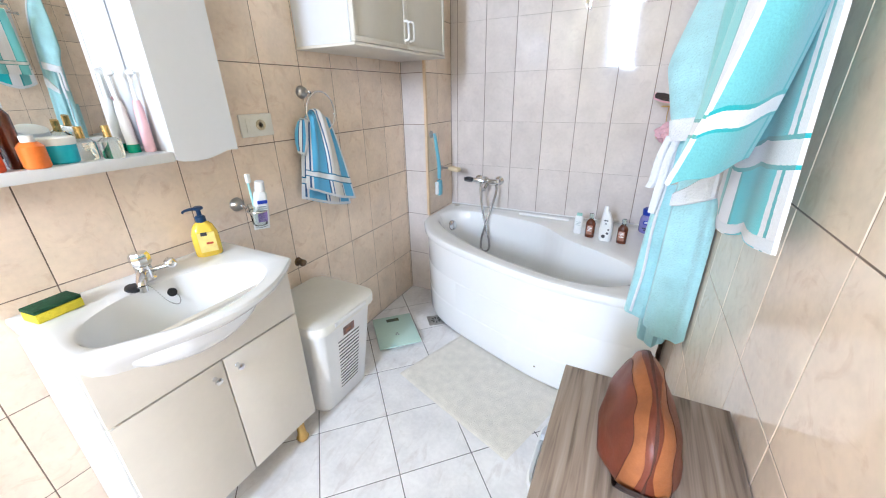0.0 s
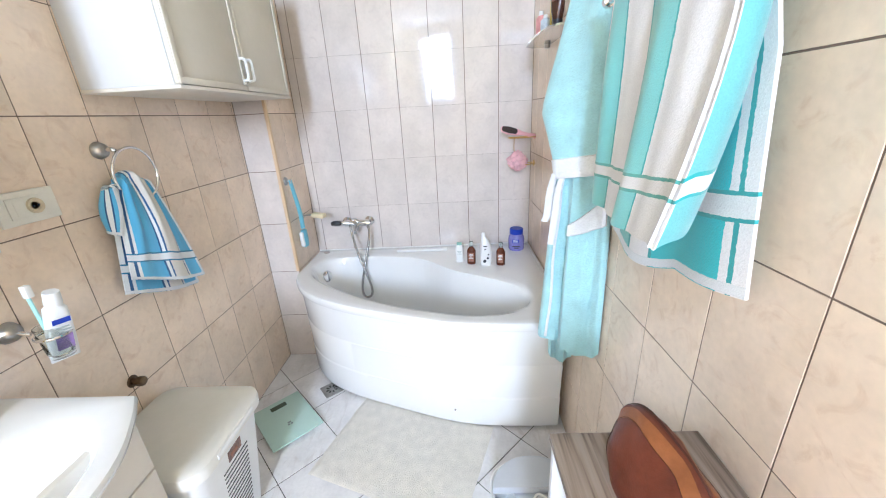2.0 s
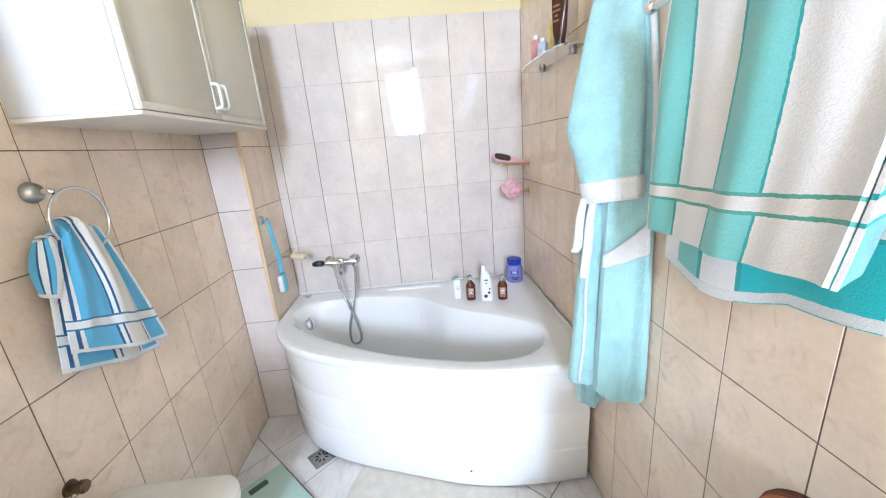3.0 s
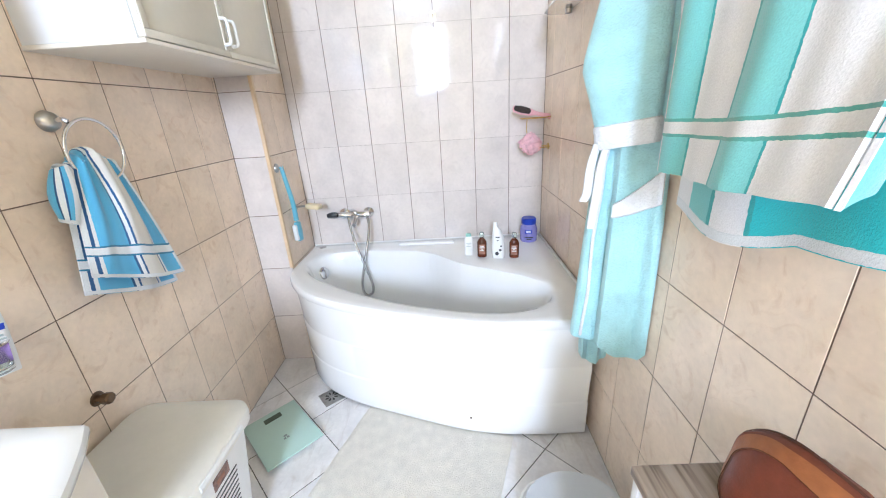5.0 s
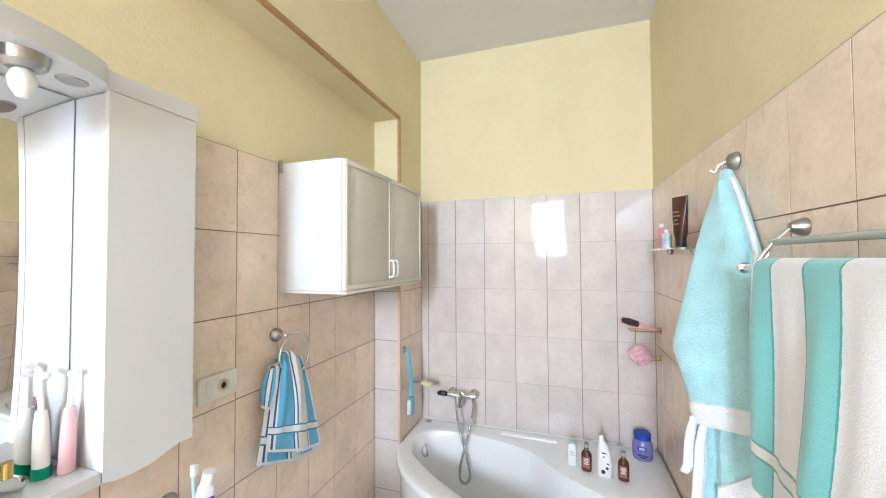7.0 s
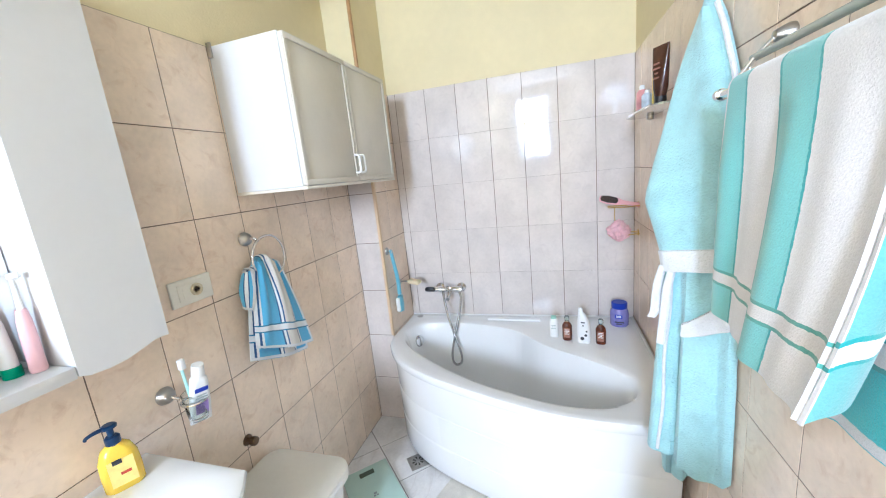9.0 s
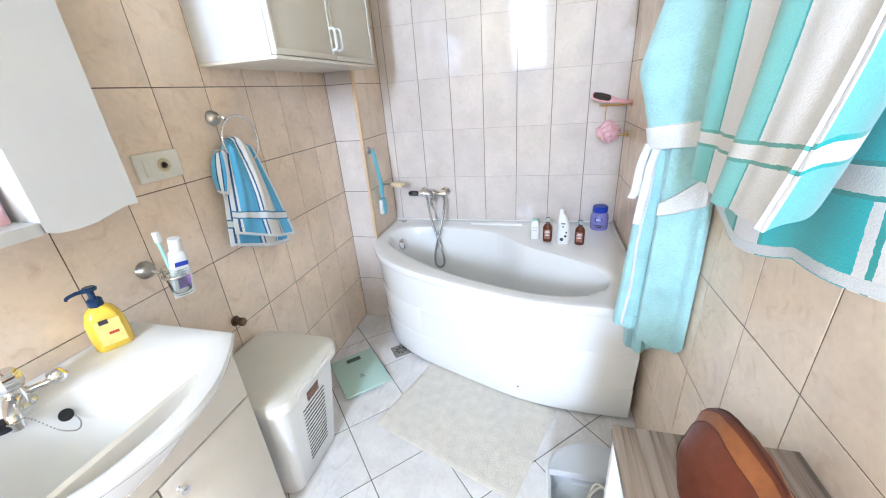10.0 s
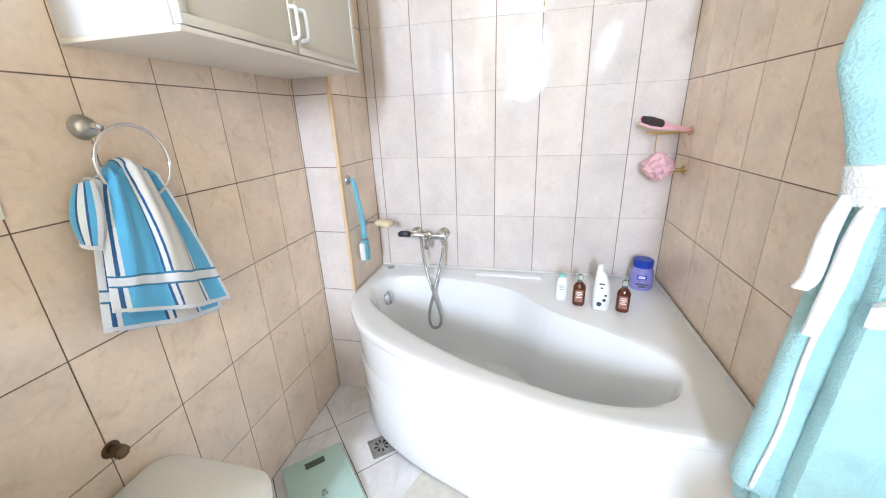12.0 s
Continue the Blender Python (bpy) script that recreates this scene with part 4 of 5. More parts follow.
part("cap", moved(lathe([(0, 0.139), (0.017, 0.139), (0.018, 0.143), (0.016, 0.176), (0, 0.177)], 20), mpt), PLAST_W, pt)
part("violet_panel", moved(box(-0.017, 0.017, -0.0012, 0.0012, 0.012, 0.055), mpt @ pose(0, -0.0165, 0)), mat("violet_label", (0.30, 0.20, 0.50), 0.4, vary=0.3, scale=50), pt)
bars([1.0], 0.036, 0.014, 0, NAVY, pt, mpt @ pose(0, -0.0195, 0.105))
bars([0.8, 1.0, 0.6], 0.034, 0.004, 0.005, bpy.data.materials["grey_print"], pt, mpt @ pose(0, -0.0180, 0.080))
tb0 = thing("toothbrush", 0, 0, 0, "white manual toothbrush leaning in the tumbler", "toothbrush")
part("handle", tube([(-0.93, -1.595, 0.915), (-0.925, -1.605, 1.0), (-0.92, -1.612, 1.09)], 0.0045, 8), mat("mint_plastic", (0.45, 0.75, 0.72), 0.35), tb0)
part("head", moved(box(-0.006, 0.010, -0.008, 0.008, -0.016, 0.016, 0.003), pose(-0.916, -1.613, 1.098)), PLAST_W, tb0)

# ---- wall cabinet ----
WC = (-0.70, -1.176, -0.388, 1.563, 2.098)
wc = thing("wall_cabinet", XL, WC[1], WC[3], "white wall-hung bathroom cabinet with two framed ivory doors", "cabinet")
D, W, H = WC[0] - XL, WC[2] - WC[1], WC[4] - WC[3]
part("carcass", box(0.001, D - 0.02, 0, W, 0.012, H, 0.002), LAMIN, wc)
part("bottom_board", box(0.001, D + 0.002, -0.004, W + 0.004, 0, 0.0115, 0.002), CREAM, wc)
for y0, y1, hy in ((0.003, W / 2 - 0.002, W / 2 - 0.022), (W / 2 + 0.002, W - 0.003, W / 2 + 0.022)):
    d = part("door", box(D - 0.0195, D - 0.004, y0, y1, 0.014, H - 0.004, 0.002), CREAM2, wc)
    for n, a in (("door_rail", (y0, y1, 0.014, 0.034)), ("door_rail", (y0, y1, H - 0.024, H - 0.004)), ("door_stile", (y0, y0 + 0.02, 0.0345, H - 0.0245)), ("door_stile", (y1 - 0.02, y1, 0.0345, H - 0.0245))):
        part(n, box(D - 0.0035, D + 0.002, a[0], a[1], a[2], a[3], 0.0015), CREAM2, d)
    part("handle", tube([(D + 0.002, hy, 0.05), (D + 0.022, hy, 0.056), (D + 0.024, hy, 0.09), (D + 0.022, hy, 0.124), (D + 0.002, hy, 0.13)], 0.0055, 8), PLAST_W, d, "white bow handle")
part("hanging_bracket", box(0.001, 0.02, -0.006, -0.0005, H - 0.04, H + 0.012, 0.001), BRUSHED, wc)

# ---- mirror cabinet ----
mc = thing("mirror_cabinet", XL, -1.85, 1.20, "white mirror cabinet with a tall side cupboard, shelf and lamps", "cabinet")
FX = 0.135
part("cupboard", box(0.001, FX - 0.017, 0.0, 0.205, 0.012, 0.888, 0.002), LAMIN, mc)
bm = bmesh.new()
prof = [(0.0, 0.004), (0.02, -0.004), (0.06, -0.008), (0.10, -0.006), (0.14, 0.004), (0.17, 0.012), (0.19, 0.012), (0.207, 0.010)]
top = [(0.207, 0.89), (0.0, 0.89)]
loft([[(x, y, z) for y, z in prof + top] for x in (FX - 0.016, FX)], bm=bm)
part("door", bm, LAMIN, mc, "tall white door with a wavy lower edge")
part("back_panel", box(0.0005, 0.010, -0.55, -0.001, 0.03, 0.89, 0.001), LAMIN, mc)
part("mirror", box(0.0105, 0.0145, -0.545, -0.003, 0.034, 0.885, 0.0008), MIRROR, mc, "silvered mirror pane")
part("shelf", box(0.001, FX, -0.55, -0.002, 0.0, 0.029, 0.003), LAMIN, mc)
canopy = [(-0.55, 0.20), (-0.4, 0.225), (-0.25, 0.23), (-0.12, 0.21), (-0.03, 0.17), (0.0, 0.14), (0.10, 0.14), (0.21, 0.137)]
bm = bmesh.new()
cl = smooth_line([(x, y, 0) for y, x in canopy], 4)
loft([[(0.0, p.y, 0.891), (p.x, p.y, 0.891), (p.x, p.y, 0.935), (0.0, p.y, 0.935)] for p in cl], bm=bm)
part("canopy", bm, LAMIN, mc, "white curved lamp canopy")
BULB = mat("frosted_bulb_glass", (0.85, 0.85, 0.84), 0.35, vary=0.02, sss=0.2)
for y in (-0.15, -0.27, -0.42):
    base = part("lamp_base", moved(lathe([(0, -0.03), (0.022, -0.03), (0.034, -0.02), (0.038, 0.0), (0, 0.0)], 22), pose(0.155, y, 0.8905)), BRUSHED, mc)
    part("bulb", moved(lathe([(0, -0.085), (0.008, -0.083), (0.018, -0.066), (0.021, -0.05), (0.016, -0.034), (0.012, -0.03), (0, -0.03)], 20), pose(0.155, y, 0.8905)), BULB, base, "frosted flame bulb, unlit")
part("spot_ring", moved(lathe([(0, -0.003), (0.025, -0.003), (0.027, 0), (0, 0.0)], 20), pose(0.11, -0.055, 0.8905)), BRUSHED, mc)

SH = 1.2292
GREENP = mat("green_plastic", (0.01, 0.30, 0.16), 0.4, vary=0.05)
PALEPINK = mat("pastel_pink_plastic", (0.82, 0.52, 0.54), 0.35, vary=0.03)


def electric(x, y, body, foot, lean):
    e = thing("electric_toothbrush", x, y, SH, "electric toothbrush with a pastel handle standing on the shelf", "toothbrush", 20, "electric toothbrushes on the mirror shelf")
    part("handle", loft([[(r * math.cos(a) + lean * z, r * math.sin(a), z) for a in [2 * math.pi * k / 16 for k in range(16)]] for r, z in ((0.014, 0.0), (0.0155, 0.006), (0.0145, 0.03), (0.0145, 0.07), (0.0125, 0.12), (0.009, 0.145))]), body, e)
    part("stem", tube([(lean * 0.145, 0, 0.14), (lean * 0.18, 0, 0.18), (lean * 0.21, 0, 0.215)], lambda t: 0.006 - 0.0025 * t, 8), PLAST_W, e)
    part("brush_head", moved(lathe([(0, -0.006), (0.008, -0.006), (0.008, 0.006), (0.006, 0.012), (0, 0.012)], 14), pose(lean * 0.22 + 0.003, 0, 0.218, 0, 80, 20)), PLAST_W, e)
    if foot is not None:
        part("foot_ring", lathe([(0.0, 0.0005), (0.0165, 0.0005), (0.0165, 0.024), (0.0, 0.024)], 16), foot, e, "green base ring")


electric(-0.960, -1.876, PALEPINK, None, 0.03)
electric(-0.986, -1.906, PLAST_W, GREENP, -0.02)


def jar_like(name, x, y, label, cat, prof, m, cap=None, capprof=None, caplabel="", sy=1.0):
    j = thing(name, x, y, SH, label, cat, 15)
    part("body", lathe(prof, 24, sy=sy), m, j)
    if cap is not None:
        part("cap", lathe(capprof, 20), cap, j, caplabel)
    return j


GOLD = mat("gold_cap", (0.62, 0.45, 0.16), 0.25, metal=0.9, vary=0.1)
for px, py in ((-0.92, -1.985), (-0.955, -2.03)):
    jar_like("perfume_bottle", px, py, "clear glass perfume bottle with a gold cap on the shelf", "perfume", [(0, 0), (0.024, 0), (0.026, 0.005), (0.026, 0.045), (0.012, 0.055), (0, 0.055)], GLASS, GOLD, [(0, 0.055), (0.009, 0.055), (0.009, 0.085), (0, 0.085)], "gold cap")
ct = jar_like("cream_tub", -0.945, -2.085, "white and cyan plastic cream tub on the mirror shelf", "tub", [(0, 0), (0.03, 0), (0.034, 0.004), (0.036, 0.045), (0, 0.045)], mat("cyan_plastic", (0.05, 0.52, 0.66), 0.35, vary=0.05), PLAST_W, [(0, 0.0455), (0.038, 0.0455), (0.038, 0.062), (0.034, 0.065), (0, 0.065)], "white lid")
ORANGE = mat("orange_plastic", (0.80, 0.20, 0.02), 0.3, vary=0.1, scale=20)
jar_like("lotion_bottle", -0.905, -2.145, "orange lotion bottle standing on the mirror shelf", "bottle", [(0, 0), (0.022, 0), (0.025, 0.005), (0.025, 0.05), (0.016, 0.06), (0, 0.06)], ORANGE, PLAST_W, [(0, 0.06), (0.013, 0.06), (0.013, 0.075), (0, 0.075)], "white cap")
jar_like("tanning_oil_bottle", -0.945, -2.165, "tall dark brown bottle standing on the mirror shelf", "bottle", [(0, 0), (0.022, 0), (0.025, 0.005), (0.025, 0.12), (0.014, 0.135), (0, 0.135)], AMBER, PLAST_W, [(0, 0.135), (0.015, 0.135), (0.015, 0.165), (0, 0.165)], "white cap", 0.7)
jar_like("sun_lotion_bottle", -0.925, -2.215, "orange bottle with a red label on the shelf", "bottle", [(0, 0), (0.026, 0), (0.029, 0.005), (0.029, 0.1), (0.016, 0.12), (0, 0.12)], mat("red_orange_plastic", (0.72, 0.10, 0.02), 0.3, vary=0.35, scale=14), PLAST_W, [(0, 0.12), (0.018, 0.12), (0.018, 0.15), (0, 0.15)], "white cap", 0.7)

# ---- small chest with open niche ----
WOOD = bpy.data.materials.new("grey_oak_laminate")
WOOD.use_nodes = True
nt = WOOD.node_tree
bs_ = nt.nodes["Principled BSDF"]
bs_.inputs["Roughness"].default_value = 0.5
tc = nt.nodes.new("ShaderNodeTexCoord")
mp = nt.nodes.new("ShaderNodeMapping")
mp.inputs["Scale"].default_value = (55, 2.6, 55)
nz = nt.nodes.new("ShaderNodeTexNoise")
nz.inputs["Scale"].default_value, nz.inputs["Detail"].default_value, nz.inputs["Distortion"].default_value = 1.6, 9, 0.5
rp = nt.nodes.new("ShaderNodeValToRGB")
rp.color_ramp.elements[0].position, rp.color_ramp.elements[0].color = 0.30, (0.12, 0.088, 0.064, 1)
rp.color_ramp.elements[1].position, rp.color_ramp.elements[1].color = 0.72, (0.40, 0.33, 0.265, 1)
e = rp.color_ramp.elements.new(0.5)
e.color = (0.29, 0.225, 0.175, 1)
nt.links.new(tc.outputs["Object"], mp.inputs["Vector"])
nt.links.new(mp.outputs[0], nz.inputs["Vector"])
nt.links.new(nz.outputs["Fac"], rp.inputs["Fac"])
nt.links.new(rp.outputs["Color"], bs_.inputs["Base Color"])
bp = nt.nodes.new("ShaderNodeBump")
bp.inputs["Strength"].default_value, bp.inputs["Distance"].default_value = 0.25, 0.002
nt.links.new(nz.outputs["Fac"], bp.inputs["Height"])
nt.links.new(bp.outputs["Normal"], bs_.inputs["Normal"])

CX0, CX1, CY0, CY1, CZ = 0.302, 0.597, -2.13, -1.795, 0.82
ch = thing("small_cabinet", CX0, CY0, 0, "small white cabinet with grey oak top and open niche", "cabinet")
cw, cl_ = CX1 - CX0, CY1 - CY0
part("top", box(-0.002, cw, -0.002, cl_ + 0.002, CZ - 0.018, CZ, 0.0015), WOOD, ch, "grey oak laminate top")
part("side_panel", box(0.003, cw, 0, 0.016, 0.0, CZ - 0.0185, 0.0015), LAMIN, ch)
part("side_panel", box(0.003, cw, cl_ - 0.016, cl_, 0.0, CZ - 0.0185, 0.0015), LAMIN, ch)
part("back_panel", box(cw - 0.006, cw - 0.001, 0.0165, cl_ - 0.0165, 0.05, CZ - 0.0185), LAMIN, ch)
part("niche_shelf", box(-0.001, cw - 0.0065, 0.0165, cl_ - 0.0165, 0.566, 0.584, 0.0015), WOOD, ch, "grey oak laminate shelf")
part("bottom_board", box(0.004, cw - 0.0065, 0.0165, cl_ - 0.0165, 0.05, 0.066, 0.001), LAMIN, ch)
dr = part("door", box(-0.014, 0.0025, 0.0005, cl_ - 0.0005, 0.05, 0.562, 0.002), LAMIN, ch)
part("handle", tube([(-0.014, 0.285, 0.44), (-0.036, 0.268, 0.43), (-0.045, 0.24, 0.41), (-0.042, 0.215, 0.375), (-0.030, 0.205, 0.345), (-0.014, 0.205, 0.335)], 0.005, 10), CHROME, dr, "curved chrome bow handle")
part("plinth", box(0.012, cw - 0.007, 0.017, cl_ - 0.017, 0.0, 0.0495), LAMIN, ch)

# ---- toiletry bag ----
LEA = mat("reddish_brown_leather", (0.17, 0.042, 0.020), 0.42, vary=0.25, scale=9, bump=0.12, bump_scale=300)
TAN = mat("tan_leather", (0.34, 0.125, 0.040), 0.42, vary=0.22, scale=9, bump=0.14, bump_scale=230)
DLEA = mat("dark_leather", (0.045, 0.028, 0.024), 0.5, vary=0.3, scale=14, bump=0.4, bump_scale=150)
ZIPM = mat("zip_tape", (0.085, 0.030, 0.018), 0.7, vary=0.15, scale=60, bump=0.2, bump_scale=500)
bag = thing("toiletry_bag", 0.434, -1.944, CZ, "brown leather toiletry bag with tan strips and a zip", "bag", 4)
BH, BL, BW = 0.145, 0.122, 0.054      # height, half length, half width


def bag_ring(scale, w, grow=0.0, n=56):
    """The bag's side outline, drawn in by scale, at a share w of its half width."""
    out = []
    for i in range(n):
        a = 2 * math.pi * i / n
        c, s = math.cos(a), math.sin(a)
        y = (BL * scale + grow) * math.copysign(abs(c) ** 0.62, c)
        z = BH / 2 * max(scale, 0.55) + (BH / 2 * scale + grow) * math.copysign(abs(s) ** (0.66 if s > 0 else 0.45), s)
        z -= 0.016 * max(0, z / BH) * (y / BL) ** 2
        k = 1 - 0.50 * max(0.0, z / BH) ** 1.4 - 0.20 * (y / BL) ** 2
        x = BW * w * k * (1.0 + (0.35 * (1 - z / BH) if w > 0 else 0.0)) + grow * w + 0.06 * z + 0.009 * noise.noise(Vector((y * 16, z * 16, 2.0 * w))) + 0.0012 * noise.noise(Vector((y * 45, z * 45, 3.0 * w)))
        out.append((x, y + 0.003 * noise.noise(Vector((z * 30, 2.0 * w, 5.0))), max(0.0015, z)))
    return out


def bag_band(rows, grow=0.0, cap=False):
    bm = loft([bag_ring(s, w, grow) for s, w in rows], cap0=False, cap1=cap)
    bmesh.ops.recalc_face_normals(bm, faces=bm.faces[:])
    return bm


part("body", loft([bag_ring(s, w, -0.003) for s, w in ((0.3, -0.90), (0.66, -0.80), (0.82, -0.58), (0.95, -0.2), (0.95, 0.2), (0.82, 0.58), (0.66, 0.80), (0.3, 0.90))]), LEA, bag)
part("gusset", bag_band([(0.975, -0.33), (0.995, -0.26), (1.004, -0.1), (1.004, 0.1), (0.995, 0.26), (0.975, 0.33)]), LEA, bag)
part("zip_tape", bag_band([(1.0, -0.105), (1.004, -0.10), (1.004, 0.10), (1.0, 0.105)], 0.0012), ZIPM, bag)
for sgn in (-1, 1):
    part("tan_panel", bag_band([(0.965, 0.31 * sgn), (0.972, 0.33 * sgn), (0.955, 0.42 * sgn), (0.91, 0.55 * sgn), (0.865, 0.66 * sgn), (0.855, 0.67 * sgn)], 0.0008), TAN, bag, "tan leather strip")
    part("piping", tube([(x, y, z) for x, y, z in bag_ring(0.862, 0.68 * sgn, 0.001)] + [bag_ring(0.862, 0.68 * sgn, 0.001)[0]], 0.0005, 6, 1), ZIPM, bag, "dark stitched seam")
    part("side_panel", bag_band([(0.865, 0.66 * sgn), (0.79, 0.79 * sgn), (0.68, 0.90 * sgn), (0.55, 0.96 * sgn), (0.38, 1.0 * sgn), (0.2, 1.015 * sgn), (0.03, 1.02 * sgn)], 0.0, True), LEA, bag, "reddish brown leather side")
base = bag_band([(0.94, -0.64), (0.98, -0.45), (1.0, -0.2), (1.0, 0.2), (0.98, 0.45), (0.94, 0.64)], 0.004)
bmesh.ops.delete(base, geom=[v for v in base.verts if v.co.z > 0.055 * max(0.0, (-v.co.y / BL - 0.3) / 0.7) ** 1.2], context="VERTS")
part("dark_base", base, DLEA, bag, "dark leather base")

# ---- foot spa on the floor ----
fs = thing("foot_spa", 0.372, -1.50, 0, "white plastic foot spa basin with massage rollers and cord", "foot spa")
GREYP = mat("pale_grey_plastic", (0.62, 0.64, 0.68), 0.3, vary=0.03, scale=10)
bp_rings = [rrect(-0.165 * f, 0.165 * f, -0.185 * f2, 0.185 * f2, 0.10 * f, z, 8) for f, f2, z in ((0.82, 0.86, 0), (0.86, 0.9, 0.01), (0.96, 0.97, 0.10), (1.0, 1.0, 0.15), (1.0, 1.0, 0.158), (0.96, 0.965, 0.162), (0.90, 0.92, 0.155), (0.84, 0.87, 0.06), (0.78, 0.82, 0.035), (0.4, 0.5, 0.032), (0.05, 0.1, 0.032))]
part("basin", loft(bp_rings), PLAST_W, fs)
part("splash_cover", loft([[(x, 0.055 + 0.128 * math.sin(a) * (1 if a <= math.pi else 0), 0.163 + h * 0.03) for x, a in [(0.155 * math.cos(t), t) for t in [math.pi * k / 18 for k in range(19)]]] for h in (0, 1)] ), GREYP, fs, "pale grey splash cover")
part("roller", moved(lathe([(0, 0), (0.028, 0), (0.032, 0.008), (0.03, 0.03), (0.02, 0.036), (0, 0.037)], 18), pose(-0.09, 0.0, 0.035)), mat("translucent_blue_roller", (0.40, 0.52, 0.62), 0.3, vary=0.15, scale=60), fs, "blue-grey massage roller")
part("foot_rest", loft([rrect(-0.05, 0.10, -0.12, 0.02, 0.04, z) for z in (0.035, 0.052)]), PLAST_W, fs)
part("control_panel", moved(box(-0.06, 0.06, -0.012, 0.012, 0, 0.006, 0.003), pose(-0.02, 0.055, 0.150)), GREYP, fs)
cd = tagged(part("power_cord", tube([(0.34, -1.48, 0.10), (0.37, -1.46, 0.18), (0.42, -1.49, 0.15), (0.38, -1.53, 0.10), (0.34, -1.50, 0.13), (0.39, -1.46, 0.17), (0.43, -1.52, 0.10)], 0.004, 8, 8), PLAST_W), "white power cord coiled inside the foot spa", "cable")

# ---- towel rail and towels ----
rl = thing("towel_rail", XR, -1.31, 1.765, "double chrome and glass towel rail on the tiles", "towel rail")
for yy in (-0.09, -0.66):
    part("rosette", moved(lathe([(0, 0), (0.020, 0), (0.021, 0.005), (0.016, 0.018), (0.010, 0.03), (0, 0.032)], 24), pose(0, yy, 0, 0, -90, 0)), BRUSHED, rl)
    part("bracket", tube([(-0.03, yy, -0.004), (-0.055, yy, -0.030), (-0.075, yy, -0.055), (-0.095, yy, -0.085)], 0.0045, 10), CHROME, rl)
part("glass_bar", tube([(-0.055, -0.075, -0.032), (-0.055, -0.70, -0.032)], 0.0075, 14, smooth=False), mat("frosted_glass_bar", (0.62, 0.66, 0.60), 0.25, vary=0.03, trans=0.3), rl)
part("front_bar", tube([(-0.095, -0.04, -0.09), (-0.095, -0.70, -0.09)], 0.009, 14, smooth=False), CHROME, rl)
for yy in (-0.04, -0.70):
    part("bar_end", moved(lathe([(0, -0.008), (0.013, -0.008), (0.014, 0), (0.013, 0.008), (0, 0.008)], 16), pose(-0.095, yy, -0.09, 90, 0, 0)), CHROME, rl)
part("hook", tube([(-0.055, -0.078, -0.032), (-0.060, -0.076, -0.05), (-0.070, -0.075, -0.075), (-0.062, -0.075, -0.085)], 0.003, 8), CHROME, rl)
BX, BZ = XR - 0.095, 1.765 - 0.09


def front_flap(u, v):
    """Front of the towel, from the bar down to the hem; u runs along the rail."""
    yt, xt = -1.445 - 0.385 * u, BX - 0.017
    xb, yb = 0.490 - 0.079 * u, -1.432 - 0.429 * u
    if v < 0.08:
        a = math.pi / 2 * (1 + v / 0.08)
        return (BX + 0.017 * math.cos(a), yt, BZ + 0.017 * math.sin(a))
    s = (v - 0.08) / 0.92
    e = s ** 0.8
    f = (0.007 * math.sin(u * 11 + 0.7 + s) + 0.004 * math.sin(u * 25)) * min(1, 3 * s)
    z1 = 1.215 + 0.03 * u - 0.008 * math.sin(math.pi * u)
    return (xt + (xb - xt) * s ** 1.8 - f, yt + (yb - yt) * e, BZ + (z1 - BZ) * s)


def folded_edge(u, v):
    """The near edge of the front flap, turned back towards the wall."""
    x0, y0, z0 = front_flap(1.0, 0.09 + 0.91 * v)
    g = 0.48 + 0.52 * v
    return (min(x0 - 0.002 + 0.097 * u * g, 0.553), y0 - 0.003 - 0.020 * math.sin(math.pi * u) + 0.075 * u * g, z0 + 0.035 * u * v + 0.003 * math.sin(u * 9))


def back_flap(u, v):
    """The longer back of the towel, close to the wall."""
    yt = -1.40 - 0.415 * u
    if v < 0.08:
        a = math.pi / 2 * (1 - v / 0.08)
        return (BX + 0.017 * math.cos(a), yt, BZ + 0.017 * math.sin(a))
    s = (v - 0.08) / 0.92
    yb = -1.38 - 0.50 * u
    z1 = 1.125 - 0.035 * math.sin(math.pi * min(1, u * 1.6)) + 0.04 * u ** 3
    x = BX + 0.017 + (0.562 - 0.012 * u - BX - 0.017) * min(1, s * 3) + 0.006 * math.sin(u * 12 + s) * s
    return (min(x, XR - 0.014), yt + (yb - yt) * s, BZ + (z1 - BZ) * s)


ST = [(0.0, WHITEC), (0.02, SOFT), (0.185, TEAL), (0.20, WHITEC), (0.45, TEAL), (0.465, SOFT), (0.68, TEAL), (0.695, WHITEC)]
T1 = cloth_mat("aqua_white_striped_terry", ST, [(0.795, 0.86, (0.74, 0.72, 0.69), GREENE)])
T2 = cloth_mat("bright_aqua_terry", [(0.0, WHITEC), (0.10, SOFT), (0.25, TEAL), (0.27, WHITEC), (0.44, TEAL), (0.46, AQUA), (0.90, WHITEC), (0.935, TEAL), (0.955, WHITEC)], [(0.715, 0.80, (0.76, 0.77, 0.77), TEAL), (0.965, 1.0, (0.74, 0.76, 0.77), (0.7, 0.72, 0.73))])
T3 = cloth_mat("aqua_fold_terry", [(0.0, WHITEC), (0.03, FOLDA), (0.90, TEAL), (0.94, FOLDA)], [(0.765, 0.845, (0.74, 0.74, 0.73), TEAL)])
towel = thing("bath_towel", 0, 0, 0, "white and aqua striped terry bath towel folded over the rail", "towel")
part("front_flap", sheet(front_flap, 60, 70, 0.006), T1, towel)
part("folded_edge", sheet(folded_edge, 16, 50, 0.006), T3, towel, "bright aqua folded edge")
